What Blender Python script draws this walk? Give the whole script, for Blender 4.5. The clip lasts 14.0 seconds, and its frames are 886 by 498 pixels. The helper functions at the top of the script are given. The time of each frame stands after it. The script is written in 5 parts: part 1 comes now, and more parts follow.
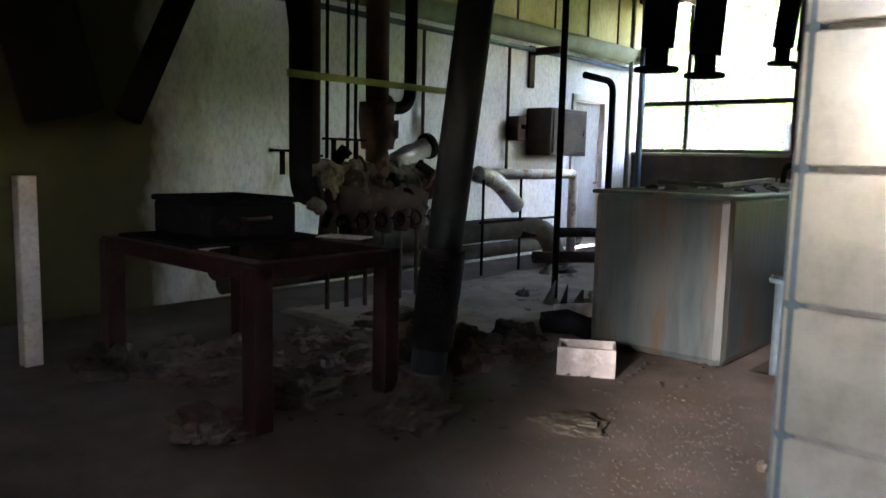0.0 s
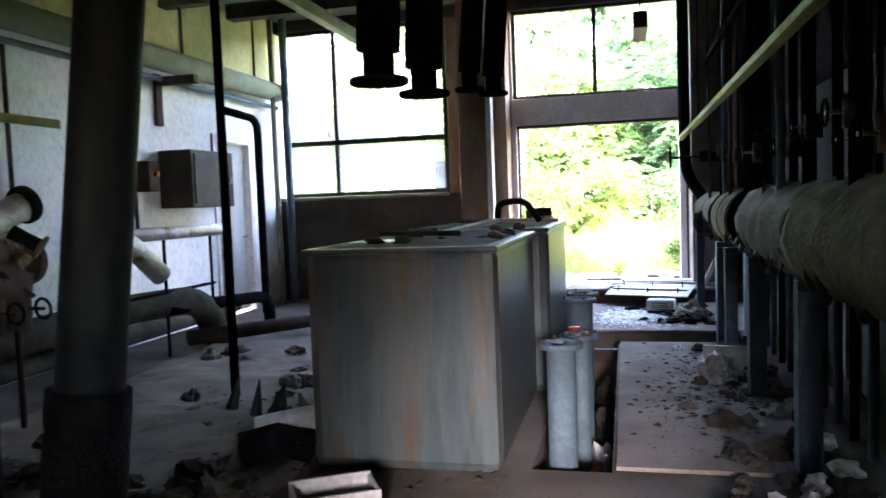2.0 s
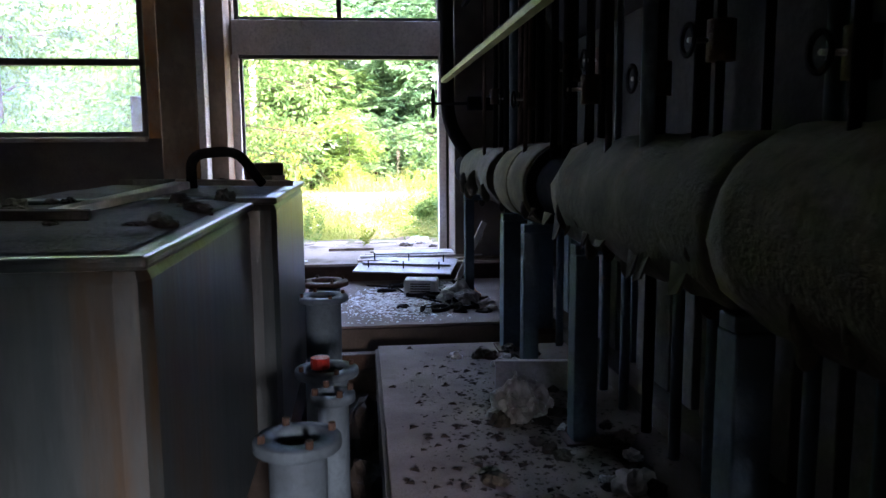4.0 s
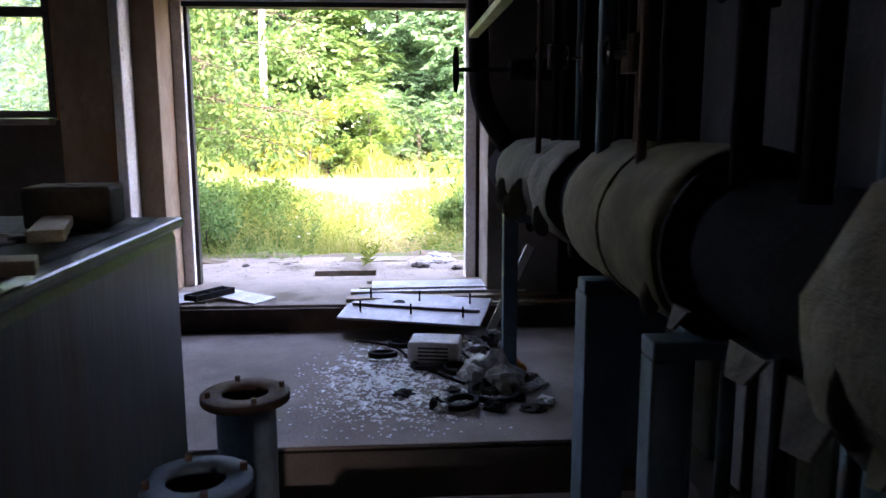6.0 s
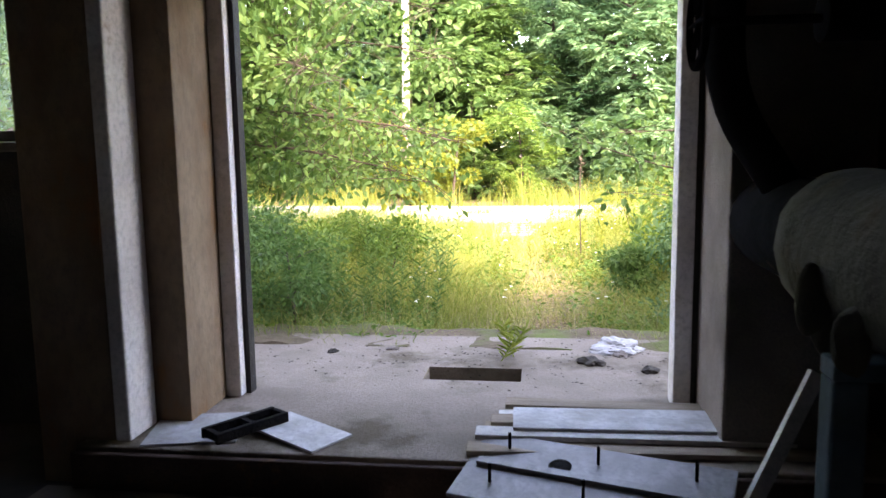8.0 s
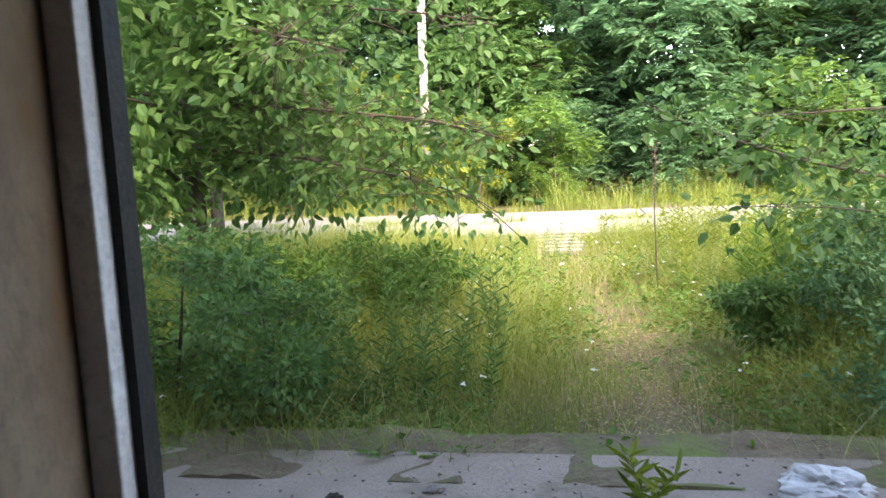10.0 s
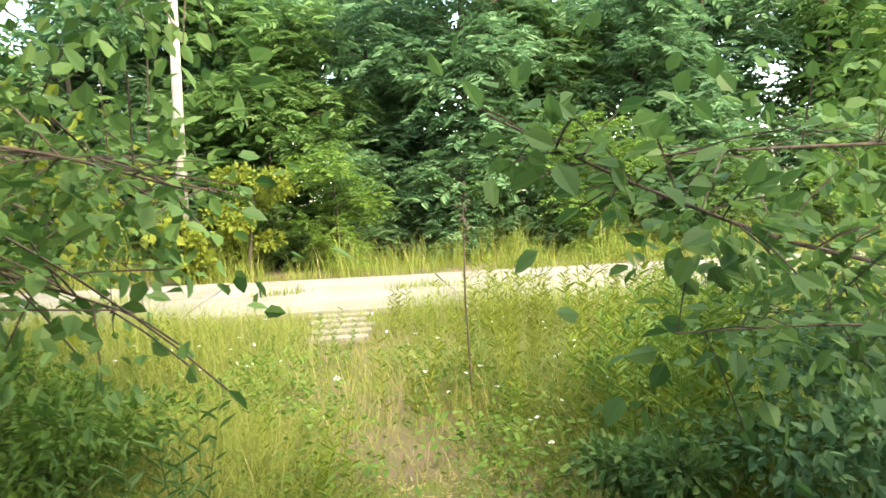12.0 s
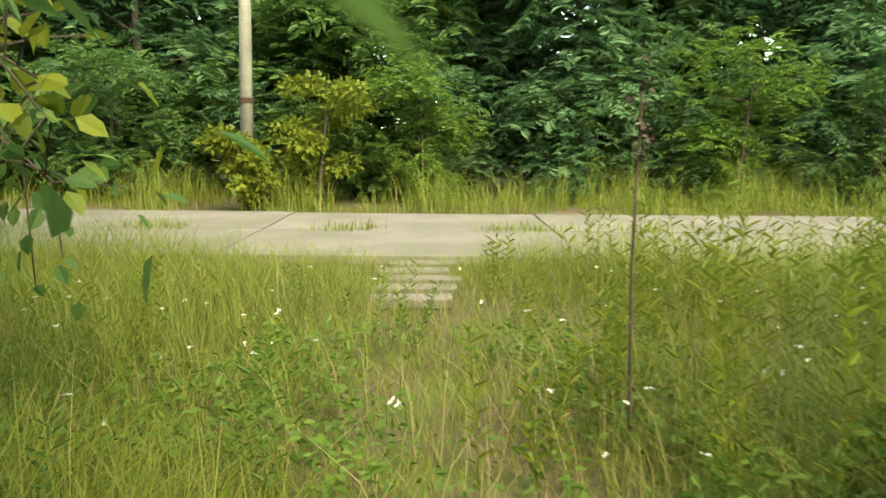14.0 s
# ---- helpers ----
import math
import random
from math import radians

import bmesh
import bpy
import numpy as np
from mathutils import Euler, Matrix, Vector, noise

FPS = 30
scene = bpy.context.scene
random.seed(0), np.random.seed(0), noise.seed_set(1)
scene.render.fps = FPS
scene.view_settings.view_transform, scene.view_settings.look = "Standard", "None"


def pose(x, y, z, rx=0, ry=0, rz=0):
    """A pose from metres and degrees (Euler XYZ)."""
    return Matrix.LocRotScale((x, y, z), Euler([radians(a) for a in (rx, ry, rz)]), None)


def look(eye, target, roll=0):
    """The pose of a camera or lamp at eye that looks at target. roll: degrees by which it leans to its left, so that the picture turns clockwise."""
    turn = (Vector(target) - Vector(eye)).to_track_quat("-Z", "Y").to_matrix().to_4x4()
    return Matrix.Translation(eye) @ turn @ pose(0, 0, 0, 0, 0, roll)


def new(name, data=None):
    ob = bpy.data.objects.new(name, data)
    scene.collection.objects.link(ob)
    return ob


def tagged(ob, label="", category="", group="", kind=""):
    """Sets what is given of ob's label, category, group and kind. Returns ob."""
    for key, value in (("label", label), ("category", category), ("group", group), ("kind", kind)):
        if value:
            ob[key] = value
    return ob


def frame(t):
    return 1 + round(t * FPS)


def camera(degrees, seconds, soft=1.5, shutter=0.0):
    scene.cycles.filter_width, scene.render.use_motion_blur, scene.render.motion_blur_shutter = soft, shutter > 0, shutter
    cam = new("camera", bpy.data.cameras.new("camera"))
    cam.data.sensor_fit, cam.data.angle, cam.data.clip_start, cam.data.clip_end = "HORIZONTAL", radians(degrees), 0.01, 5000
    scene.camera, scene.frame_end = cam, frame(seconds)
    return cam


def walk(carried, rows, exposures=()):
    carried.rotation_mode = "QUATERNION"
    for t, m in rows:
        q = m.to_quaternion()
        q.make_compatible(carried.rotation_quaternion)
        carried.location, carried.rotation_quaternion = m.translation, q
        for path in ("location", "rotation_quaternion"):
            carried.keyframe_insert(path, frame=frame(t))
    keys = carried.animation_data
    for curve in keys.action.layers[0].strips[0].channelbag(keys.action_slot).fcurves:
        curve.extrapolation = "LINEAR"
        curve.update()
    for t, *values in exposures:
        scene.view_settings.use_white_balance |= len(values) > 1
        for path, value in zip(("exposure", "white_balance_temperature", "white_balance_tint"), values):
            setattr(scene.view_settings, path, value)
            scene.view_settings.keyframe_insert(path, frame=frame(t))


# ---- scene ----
cam = camera(60.4, 14.0, 1.5, 0.25)
METRES, EYE, TILT, LEAN, TURN = 17.0, 1.49, 0.0, 0.0, 41.6
ROWS = [
    (0.0, 0.0, 0.0, 0.0, 0.16, -6.91, -1.31),
    (0.5, -0.0035, 0.0254, 0.0023, -3.64, -3.84, -0.52),
    (1.0, -0.0079, 0.0509, 0.0015, -12.06, -2.52, 0.25),
    (1.5, -0.013, 0.0813, 0.0014, -21.22, -3.11, 1.1),
    (2.0, -0.0073, 0.1122, 0.0012, -28.16, -3.57, 2.13),
    (2.5, 0.0008, 0.1411, 0.0007, -34.93, -4.9, 2.39),
    (3.0, 0.0202, 0.1662, -0.0002, -41.7, -4.82, 1.42),
    (3.5, 0.0438, 0.1915, 0.0001, -47.76, -6.15, 0.49),
    (6.0, 0.1917, 0.3239, 0.0057, -45.37, -9.18, 0.11),
    (6.5, 0.2158, 0.3528, 0.0068, -41.42, -8.91, 0.34),
    (7.0, 0.2446, 0.3824, 0.0058, -38.05, -7.0, 0.69),
    (7.5, 0.2673, 0.4092, 0.0048, -36.26, -7.35, 0.63),
    (8.0, 0.2933, 0.4414, 0.0058, -34.06, -7.58, 0.82),
    (10.5, 0.3811, 0.5888, 0.0059, -33.12, -7.46, 2.76),
    (11.0, 0.4137, 0.6242, 0.0072, -37.47, -8.07, 3.62),
    (11.5, 0.4382, 0.6458, 0.0084, -45.29, -6.95, 2.88),
    (12.0, 0.4643, 0.6659, 0.0061, -48.54, -3.97, 2.26),
    (12.5, 0.489, 0.6882, 0.0007, -47.73, -6.34, 0.52),
    (13.0, 0.5144, 0.7151, 0.0002, -47.6, -9.01, -0.08),
    (13.5, 0.5355, 0.7398, -0.0003, -45.63, -8.56, -0.43),
    (14.0, 0.5629, 0.7761, -0.0073, -41.92, -8.57, -0.56),
]
EXPOSURES = [(0.0, 6.8, 7900, 28), (0.5, 7.1, 7600, 32), (1.0, 7.1, 7300, 32), (2.0, 6.8, 7100, 30), (2.5, 6.6, 7000, 30), (3.0, 6.2, 7000, 30), (3.7, 5.8, 7000, 32), (5.8, 5.5, 7300, 38), (7.0, 4.9, 7900, 34), (8.2, 4.3, 8300, 26), (10.3, 3.35, 7400, 14), (12.0, 3.15, 8300, 6), (13.0, 2.75, 9200, -2), (14.0, 2.3, 9600, -6)]
walk(cam, [(t, pose(0, 0, EYE, TILT, LEAN, TURN) @ pose(METRES * x, METRES * y, METRES * z, 90 + pitch, roll, yaw)) for t, x, y, z, yaw, pitch, roll in ROWS],
     EXPOSURES)

# ---- light ----
world = bpy.data.worlds.new("sky")
scene.world = world
world.use_nodes = True
wn = world.node_tree
sky = wn.nodes.new("ShaderNodeTexSky")
sky.sky_type = "NISHITA"
sky.sun_disc = False
SUN_EL, SUN_AZ = 50.0, 152.0          # azimuth from +y towards +x
sky.sun_elevation, sky.sun_rotation = radians(SUN_EL), radians(SUN_AZ)
wn.links.new(sky.outputs[0], wn.nodes["Background"].inputs[0])
wn.nodes["Background"].inputs[1].default_value = 0.15
sun = new("sun", bpy.data.lights.new("sun", "SUN"))
sun.data.energy, sun.data.angle, sun.data.color = 1.5, radians(30.0), (1.0, 0.94, 0.82)
e, a = radians(SUN_EL), radians(SUN_AZ)
sun.matrix_world = look((0, 0, 30), (-math.sin(a) * math.cos(e) * 30, -math.cos(a) * math.cos(e) * 30, 30 - math.sin(e) * 30))


def window_lamp(name, x, y, z, w, h, rx, rz, power):
    ob = new(name, bpy.data.lights.new(name, "AREA"))
    ob.data.shape, ob.data.size, ob.data.size_y, ob.data.energy = "RECTANGLE", w, h, power
    ob.data.color = (0.93, 0.97, 1.0)
    ob.data.spread = radians(17)
    ob.matrix_world = pose(x, y, z, rx, 0, rz)
    return ob


# daylight of the opening behind the start of the walk
window_lamp("south_window_light", -0.6, -2.62, 1.9, 0.6, 0.8, 76.5, 9, 0.22)

# ---- materials ----


def material(name, base, other=None, scale=3.0, rough=0.8, metal=0.0, bump=0.3, fine=40.0, stain=None, stain_at=0.6,
             stain_scale=1.2, stretch=(1, 1, 1), vary=0.0, spec=0.12, mould_shade=None):
    m = bpy.data.materials.new(name)
    m.use_nodes = True
    nt = m.node_tree
    L = nt.links.new
    bs = nt.nodes["Principled BSDF"]
    bs.inputs["Roughness"].default_value, bs.inputs["Metallic"].default_value = rough, metal
    bs.inputs["Specular IOR Level"].default_value = spec
    tc = nt.nodes.new("ShaderNodeTexCoord")
    mp = nt.nodes.new("ShaderNodeMapping")
    mp.inputs["Scale"].default_value = stretch
    L(tc.outputs["Object"], mp.inputs[0])

    def noise_node(s, detail=5.0, r=0.6):
        n = nt.nodes.new("ShaderNodeTexNoise")
        n.inputs["Scale"].default_value, n.inputs["Detail"].default_value, n.inputs["Roughness"].default_value = s, detail, r
        L(mp.outputs[0], n.inputs["Vector"])
        return n

    def mix(fac, c1, c2):
        n = nt.nodes.new("ShaderNodeMix")
        n.data_type = "RGBA"
        L(fac, n.inputs["Factor"])
        for c, k in ((c1, "A"), (c2, "B")):
            sock = [s for s in n.inputs if s.name == k and s.type == "RGBA"][0]
            if isinstance(c, tuple):
                sock.default_value = (*c, 1)
            else:
                L(c, sock)
        return [s for s in n.outputs if s.type == "RGBA"][0]

    def step(src, lo, hi):
        n = nt.nodes.new("ShaderNodeMapRange")
        n.inputs["From Min"].default_value, n.inputs["From Max"].default_value = lo, hi
        L(src, n.inputs["Value"])
        return n.outputs[0]

    big, small = noise_node(scale), noise_node(fine, 4.0, 0.7)
    other = other or tuple(c * 0.6 for c in base)
    col = mix(step(big.outputs["Fac"], 0.35, 0.65), base, other)
    col = mix(step(small.outputs["Fac"], 0.45, 0.8), col, tuple(c * 0.55 for c in base))
    if stain:
        sn = noise_node(stain_scale, 6.0, 0.65)
        col = mix(step(sn.outputs["Fac"], stain_at, stain_at + 0.12), col, stain)
    # darker towards low Y: mould and falling-off light painted as one noisy gradient
    if mould_shade:
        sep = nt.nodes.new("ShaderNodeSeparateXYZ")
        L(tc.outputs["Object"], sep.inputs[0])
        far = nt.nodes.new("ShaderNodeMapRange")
        far.inputs["From Min"].default_value, far.inputs["From Max"].default_value = mould_shade[1], mould_shade[2]
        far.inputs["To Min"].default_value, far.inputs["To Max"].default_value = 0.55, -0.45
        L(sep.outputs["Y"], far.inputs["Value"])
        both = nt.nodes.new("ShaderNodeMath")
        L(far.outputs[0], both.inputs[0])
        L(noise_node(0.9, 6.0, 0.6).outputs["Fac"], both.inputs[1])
        col = mix(step(both.outputs[0], 0.4, 0.75), col, mould_shade[0])
    if vary:
        info = nt.nodes.new("ShaderNodeObjectInfo")
        hsv = nt.nodes.new("ShaderNodeHueSaturation")
        mr = nt.nodes.new("ShaderNodeMapRange")
        mr.inputs["To Min"].default_value, mr.inputs["To Max"].default_value = 1 - vary, 1 + vary
        L(info.outputs["Random"], mr.inputs["Value"])
        L(mr.outputs[0], hsv.inputs["Value"])
        L(col, hsv.inputs["Color"])
        col = hsv.outputs[0]
    L(col, bs.inputs["Base Color"])
    bp = nt.nodes.new("ShaderNodeBump")
    bp.inputs["Strength"].default_value, bp.inputs["Distance"].default_value = bump, 0.02
    L(small.outputs["Fac"], bp.inputs["Height"])
    L(bp.outputs[0], bs.inputs["Normal"])
    return m


def leaf_material(name, base, other, yellow=None):
    m = bpy.data.materials.new(name)
    m.use_nodes = True
    nt = m.node_tree
    L = nt.links.new
    bs = nt.nodes["Principled BSDF"]
    bs.inputs["Roughness"].default_value = 0.55
    bs.inputs["Specular IOR Level"].default_value = 0.3
    geo = nt.nodes.new("ShaderNodeNewGeometry")
    ramp = nt.nodes.new("ShaderNodeValToRGB")
    ramp.color_ramp.elements[0].color, ramp.color_ramp.elements[1].color = (*base, 1), (*other, 1)
    if yellow:
        el = ramp.color_ramp.elements.new(0.93)
        el.color = (*other, 1)
        ramp.color_ramp.elements[-1].color = (*yellow, 1)
    L(geo.outputs["Random Per Island"], ramp.inputs[0])
    L(ramp.outputs[0], bs.inputs["Base Color"])
    tr = nt.nodes.new("ShaderNodeBsdfTranslucent")
    L(ramp.outputs[0], tr.inputs[0])
    mx = nt.nodes.new("ShaderNodeMixShader")
    mx.inputs[0].default_value = 0.45
    L(bs.outputs[0], mx.inputs[1])
    L(tr.outputs[0], mx.inputs[2])
    L(mx.outputs[0], nt.nodes["Material Output"].inputs[0])
    return m


def glass_material(name, dirt):
    m = bpy.data.materials.new(name)
    m.use_nodes = True
    nt = m.node_tree
    L = nt.links.new
    bs = nt.nodes.new("ShaderNodeBsdfTranslucent")
    bs.inputs[0].default_value = (0.85, 0.9, 0.88, 1)
    tr = nt.nodes.new("ShaderNodeBsdfTransparent")
    n = nt.nodes.new("ShaderNodeTexNoise")
    n.inputs["Scale"].default_value = 1.5
    mr = nt.nodes.new("ShaderNodeMapRange")
    mr.inputs["To Min"].default_value, mr.inputs["To Max"].default_value = dirt * 0.4, dirt * 1.6
    L(n.outputs["Fac"], mr.inputs["Value"])
    mx = nt.nodes.new("ShaderNodeMixShader")
    L(mr.outputs[0], mx.inputs[0])
    L(tr.outputs[0], mx.inputs[1])
    L(bs.outputs[0], mx.inputs[2])
    L(mx.outputs[0], nt.nodes["Material Output"].inputs[0])
    return m


M_FLOOR = material("dusty concrete floor", (0.12, 0.1, 0.085), (0.055, 0.047, 0.04), 1.6, 0.85, fine=60, stain=(0.09, 0.065, 0.045), stain_at=0.58, stain_scale=0.8, bump=0.22)
M_SLAB = material("pale concrete", (0.24, 0.2, 0.175), (0.14, 0.115, 0.097), 2.2, 0.85, fine=70, stain=(0.095, 0.075, 0.06), stain_at=0.62, bump=0.4)
M_APRON = material("apron concrete", (0.29, 0.235, 0.19), (0.2, 0.16, 0.125), 2.0, 0.85, fine=60, stain=(0.12, 0.095, 0.065), stain_at=0.52, stain_scale=1.8, bump=0.5)
# dark olive below Y 3.0-4.9 is mould plus shade put into the colour
M_WALL = material("white limewash wall", (0.8, 0.8, 0.79), (0.74, 0.74, 0.73), 1.2, 0.9, fine=30, stain=(0.26, 0.27, 0.15), stain_at=0.585, stain_scale=0.7, stretch=(1, 1, 0.5), bump=0.2, mould_shade=((0.075, 0.075, 0.036), 3.0, 4.9))
M_UPPER = material("yellowed wall panel", (0.55, 0.53, 0.3), (0.4, 0.37, 0.17), 1.5, 0.85, fine=25, stain=(0.22, 0.2, 0.08), stain_at=0.6, stretch=(1, 1, 0.4), bump=0.2)
M_DADO = material("dark grey plaster", (0.085, 0.072, 0.06), (0.045, 0.038, 0.032), 2.0, 0.9, fine=30, stain=(0.06, 0.055, 0.05), stain_at=0.58, bump=0.5)
M_PILLAR = material("stained plaster pillar", (0.27, 0.2, 0.14), (0.15, 0.085, 0.045), 1.4, 0.85, fine=25, stain=(0.24, 0.11, 0.04), stain_at=0.56, stain_scale=1.4, stretch=(1, 1, 0.6), bump=0.3)
M_WHITE = material("chipped white paint", (0.72, 0.68, 0.66), (0.58, 0.53, 0.5), 3.0, 0.7, fine=30, stain=(0.3, 0.2, 0.14), stain_at=0.64, stain_scale=4.0, bump=0.3)
M_CEIL = material("dark ceiling concrete", (0.08, 0.075, 0.065), (0.045, 0.042, 0.036), 1.5, 0.9, fine=20, bump=0.3)
M_TILE = material("glazed wall tile", (0.27, 0.26, 0.22), (0.22, 0.215, 0.18), 4.0, 0.25, spec=0.5, fine=12, bump=0.05, vary=0.05)
M_GROUT = material("grey grout", (0.2, 0.19, 0.17), None, 10, 0.9)
M_TANK = material("grey tank paint", (0.018, 0.034, 0.038), (0.06, 0.072, 0.07), 1.6, 0.38, fine=7, stain=(0.055, 0.035, 0.017), stain_at=0.53, stain_scale=1.6, stretch=(2.6, 2.6, 0.3), bump=0.15, spec=0.6)
M_TANKTOP = material("dusty tank top", (0.1, 0.09, 0.08), (0.06, 0.052, 0.045), 4, 0.9, fine=40, bump=0.6)
M_BLUEPIPE = material("blue grey pipe paint", (0.085, 0.125, 0.15), (0.055, 0.078, 0.095), 4, 0.7, fine=30, stain=(0.2, 0.12, 0.07), stain_at=0.66, stain_scale=5, bump=0.2)
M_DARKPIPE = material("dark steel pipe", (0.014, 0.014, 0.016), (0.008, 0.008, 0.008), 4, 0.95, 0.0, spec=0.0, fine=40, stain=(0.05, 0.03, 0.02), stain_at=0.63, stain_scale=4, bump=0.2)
M_RUST = material("rusty iron", (0.085, 0.055, 0.042), (0.05, 0.034, 0.027), 5, 0.8, 0.2, fine=50, stain=(0.14, 0.075, 0.04), stain_at=0.6, stain_scale=6, bump=0.5)
M_RED = material("dull red paint", (0.03, 0.009, 0.008), (0.016, 0.008, 0.007), 4, 0.65, fine=30, stain=(0.035, 0.022, 0.018), stain_at=0.6, bump=0.2)
M_COLUMN = material("green black column paint", (0.016, 0.022, 0.023), (0.01, 0.013, 0.014), 3, 0.6, spec=0.12, fine=25, stain=(0.16, 0.17, 0.16), stain_at=0.68, stain_scale=9, bump=0.2)
M_RUBBER = material("black tar sleeve", (0.008, 0.007, 0.007), None, 8, 0.9, spec=0.1, fine=30, bump=0.8)
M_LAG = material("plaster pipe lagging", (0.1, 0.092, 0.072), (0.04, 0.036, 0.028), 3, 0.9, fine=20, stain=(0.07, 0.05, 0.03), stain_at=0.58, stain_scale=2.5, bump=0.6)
M_FOIL = material("crumpled foil lagging", (0.55, 0.54, 0.52), (0.35, 0.3, 0.25), 6, 0.35, 0.8, fine=25, stain=(0.22, 0.13, 0.07), stain_at=0.55, stain_scale=5, bump=1.0)
M_CRUMB = material("crumbling pale lagging", (0.24, 0.21, 0.15), (0.1, 0.085, 0.065), 9, 0.95, fine=30, stain=(0.045, 0.03, 0.02), stain_at=0.52, stain_scale=9, bump=1.0)
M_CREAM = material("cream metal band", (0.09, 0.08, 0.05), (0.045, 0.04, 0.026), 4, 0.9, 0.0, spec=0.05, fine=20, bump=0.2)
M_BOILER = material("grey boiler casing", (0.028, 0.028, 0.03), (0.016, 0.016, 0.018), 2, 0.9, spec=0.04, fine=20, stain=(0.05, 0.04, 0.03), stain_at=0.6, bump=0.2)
M_GREENPIPE = material("green grey duct paint", (0.15, 0.165, 0.11), (0.09, 0.1, 0.06), 3, 0.6, fine=20, bump=0.2)
M_TAPE = material("yellow green strip", (0.36, 0.37, 0.16), (0.26, 0.26, 0.1), 6, 0.6)
M_BOX = material("brown grey box paint", (0.065, 0.055, 0.045), (0.04, 0.034, 0.028), 3, 0.55, fine=20)
M_DOORW = material("grey door paint", (0.44, 0.45, 0.42), (0.34, 0.34, 0.31), 3, 0.7, stretch=(1, 1, 0.3))
M_DEBRIS = material("dark debris", (0.07, 0.06, 0.05), (0.035, 0.03, 0.025), 9, 0.9, fine=50, vary=0.4)
M_PAPER = material("dirty white sheet", (0.55, 0.54, 0.53), (0.36, 0.34, 0.31), 6, 0.7, fine=30, vary=0.12)
M_WOOD = material("weathered wood", (0.34, 0.27, 0.2), (0.24, 0.18, 0.13), 4, 0.75, fine=30, stretch=(1, 8, 8), vary=0.2)
M_PALEWOOD = material("pale painted board", (0.6, 0.58, 0.54), (0.46, 0.42, 0.38), 4, 0.7, fine=30, vary=0.12)
M_STEEL = material("bare steel sheet", (0.27, 0.26, 0.25), (0.18, 0.17, 0.16), 5, 0.5, 0.4, fine=30, bump=0.1)
M_FRAME = material("dark window steel", (0.03, 0.03, 0.03), (0.05, 0.04, 0.035), 6, 0.6)
M_RIB = material("grey casing sheet", (0.12, 0.115, 0.105), (0.075, 0.07, 0.064), 2.5, 0.7, fine=25, stain=(0.05, 0.042, 0.035), stain_at=0.58, stain_scale=3.0, bump=0.3)
M_GLASS = glass_material("dusty window glass", 0.055)
# near-white base paints the glint of the clear glass chips
M_SHARD_SPARKLE = material("broken glass with painted sparkle", (0.85, 0.87, 0.88), (0.7, 0.72, 0.74), 20, 0.4, fine=30, spec=0.8)
M_SOIL = material("earth with litter", (0.16, 0.12, 0.08), (0.1, 0.085, 0.05), 3, 0.95, fine=25, stain=(0.11, 0.13, 0.04), stain_at=0.5, stain_scale=1.5, bump=0.8)
M_ROAD = material("pale worn concrete road", (0.25, 0.225, 0.195), (0.17, 0.152, 0.13), 0.8, 0.9, fine=20, stain=(0.17, 0.17, 0.12), stain_at=0.56, stain_scale=0.9, bump=0.4)
M_BARK = material("grey brown bark", (0.11, 0.085, 0.065), (0.06, 0.05, 0.04), 6, 0.9, fine=30, stretch=(1, 1, 0.2), bump=0.9)
M_POLE = material("pale concrete pole", (0.36, 0.34, 0.28), (0.24, 0.22, 0.18), 3, 0.85, fine=30)
M_HOUSE = material("white render", (0.75, 0.74, 0.72), (0.66, 0.65, 0.62), 1, 0.85)
M_ORANGE = material("orange plastic", (0.55, 0.2, 0.04), (0.4, 0.14, 0.03), 8, 0.5)
M_BAG = material("clear plastic wrap", (0.4, 0.39, 0.37), (0.22, 0.2, 0.18), 8, 0.3, fine=20, bump=0.8)
M_REDCAP = material("red plastic", (0.5, 0.04, 0.03), None, 8, 0.5)
L_TREE = leaf_material("tree leaves", (0.055, 0.125, 0.03), (0.12, 0.21, 0.055))
L_DARK = leaf_material("dark tree leaves", (0.06, 0.145, 0.06), (0.14, 0.25, 0.11))
L_YELLOW = leaf_material("yellow green leaves", (0.13, 0.18, 0.022), (0.22, 0.25, 0.035))
L_NEAR = leaf_material("fresh green leaves", (0.07, 0.15, 0.024), (0.15, 0.24, 0.045))
L_GRASS = leaf_material("grass blades", (0.12, 0.18, 0.025), (0.27, 0.29, 0.06), (0.42, 0.36, 0.15))
L_WEED = leaf_material("weed leaves", (0.13, 0.2, 0.02), (0.22, 0.28, 0.04))
L_DRY = leaf_material("dry straw", (0.34, 0.28, 0.13), (0.45, 0.38, 0.2))
L_FLOWER = leaf_material("white petals", (0.7, 0.7, 0.66), (0.8, 0.8, 0.76))

# ---- mesh helpers ----


def link(name, bm, mat, parent=None, label="", smooth=False):
    me = bpy.data.meshes.new(name)
    bmesh.ops.recalc_face_normals(bm, faces=bm.faces)
    bm.to_mesh(me)
    bm.free()
    me.materials.append(mat)
    if smooth:
        for p in me.polygons:
            p.use_smooth = len(p.vertices) == 4
    ob = new(name, me)
    if parent:
        ob.parent = parent
    return tagged(ob, label)


def part(name, bm, mat, parent, label="", smooth=False):
    return link(name, bm, mat, parent, label, smooth)


def thing(name, label, category, group="", at=(0, 0, 0), rz=0):
    ob = new(name)
    ob.empty_display_size = 0.1
    ob.matrix_world = pose(*at, 0, 0, rz)
    return tagged(ob, label, category, group)


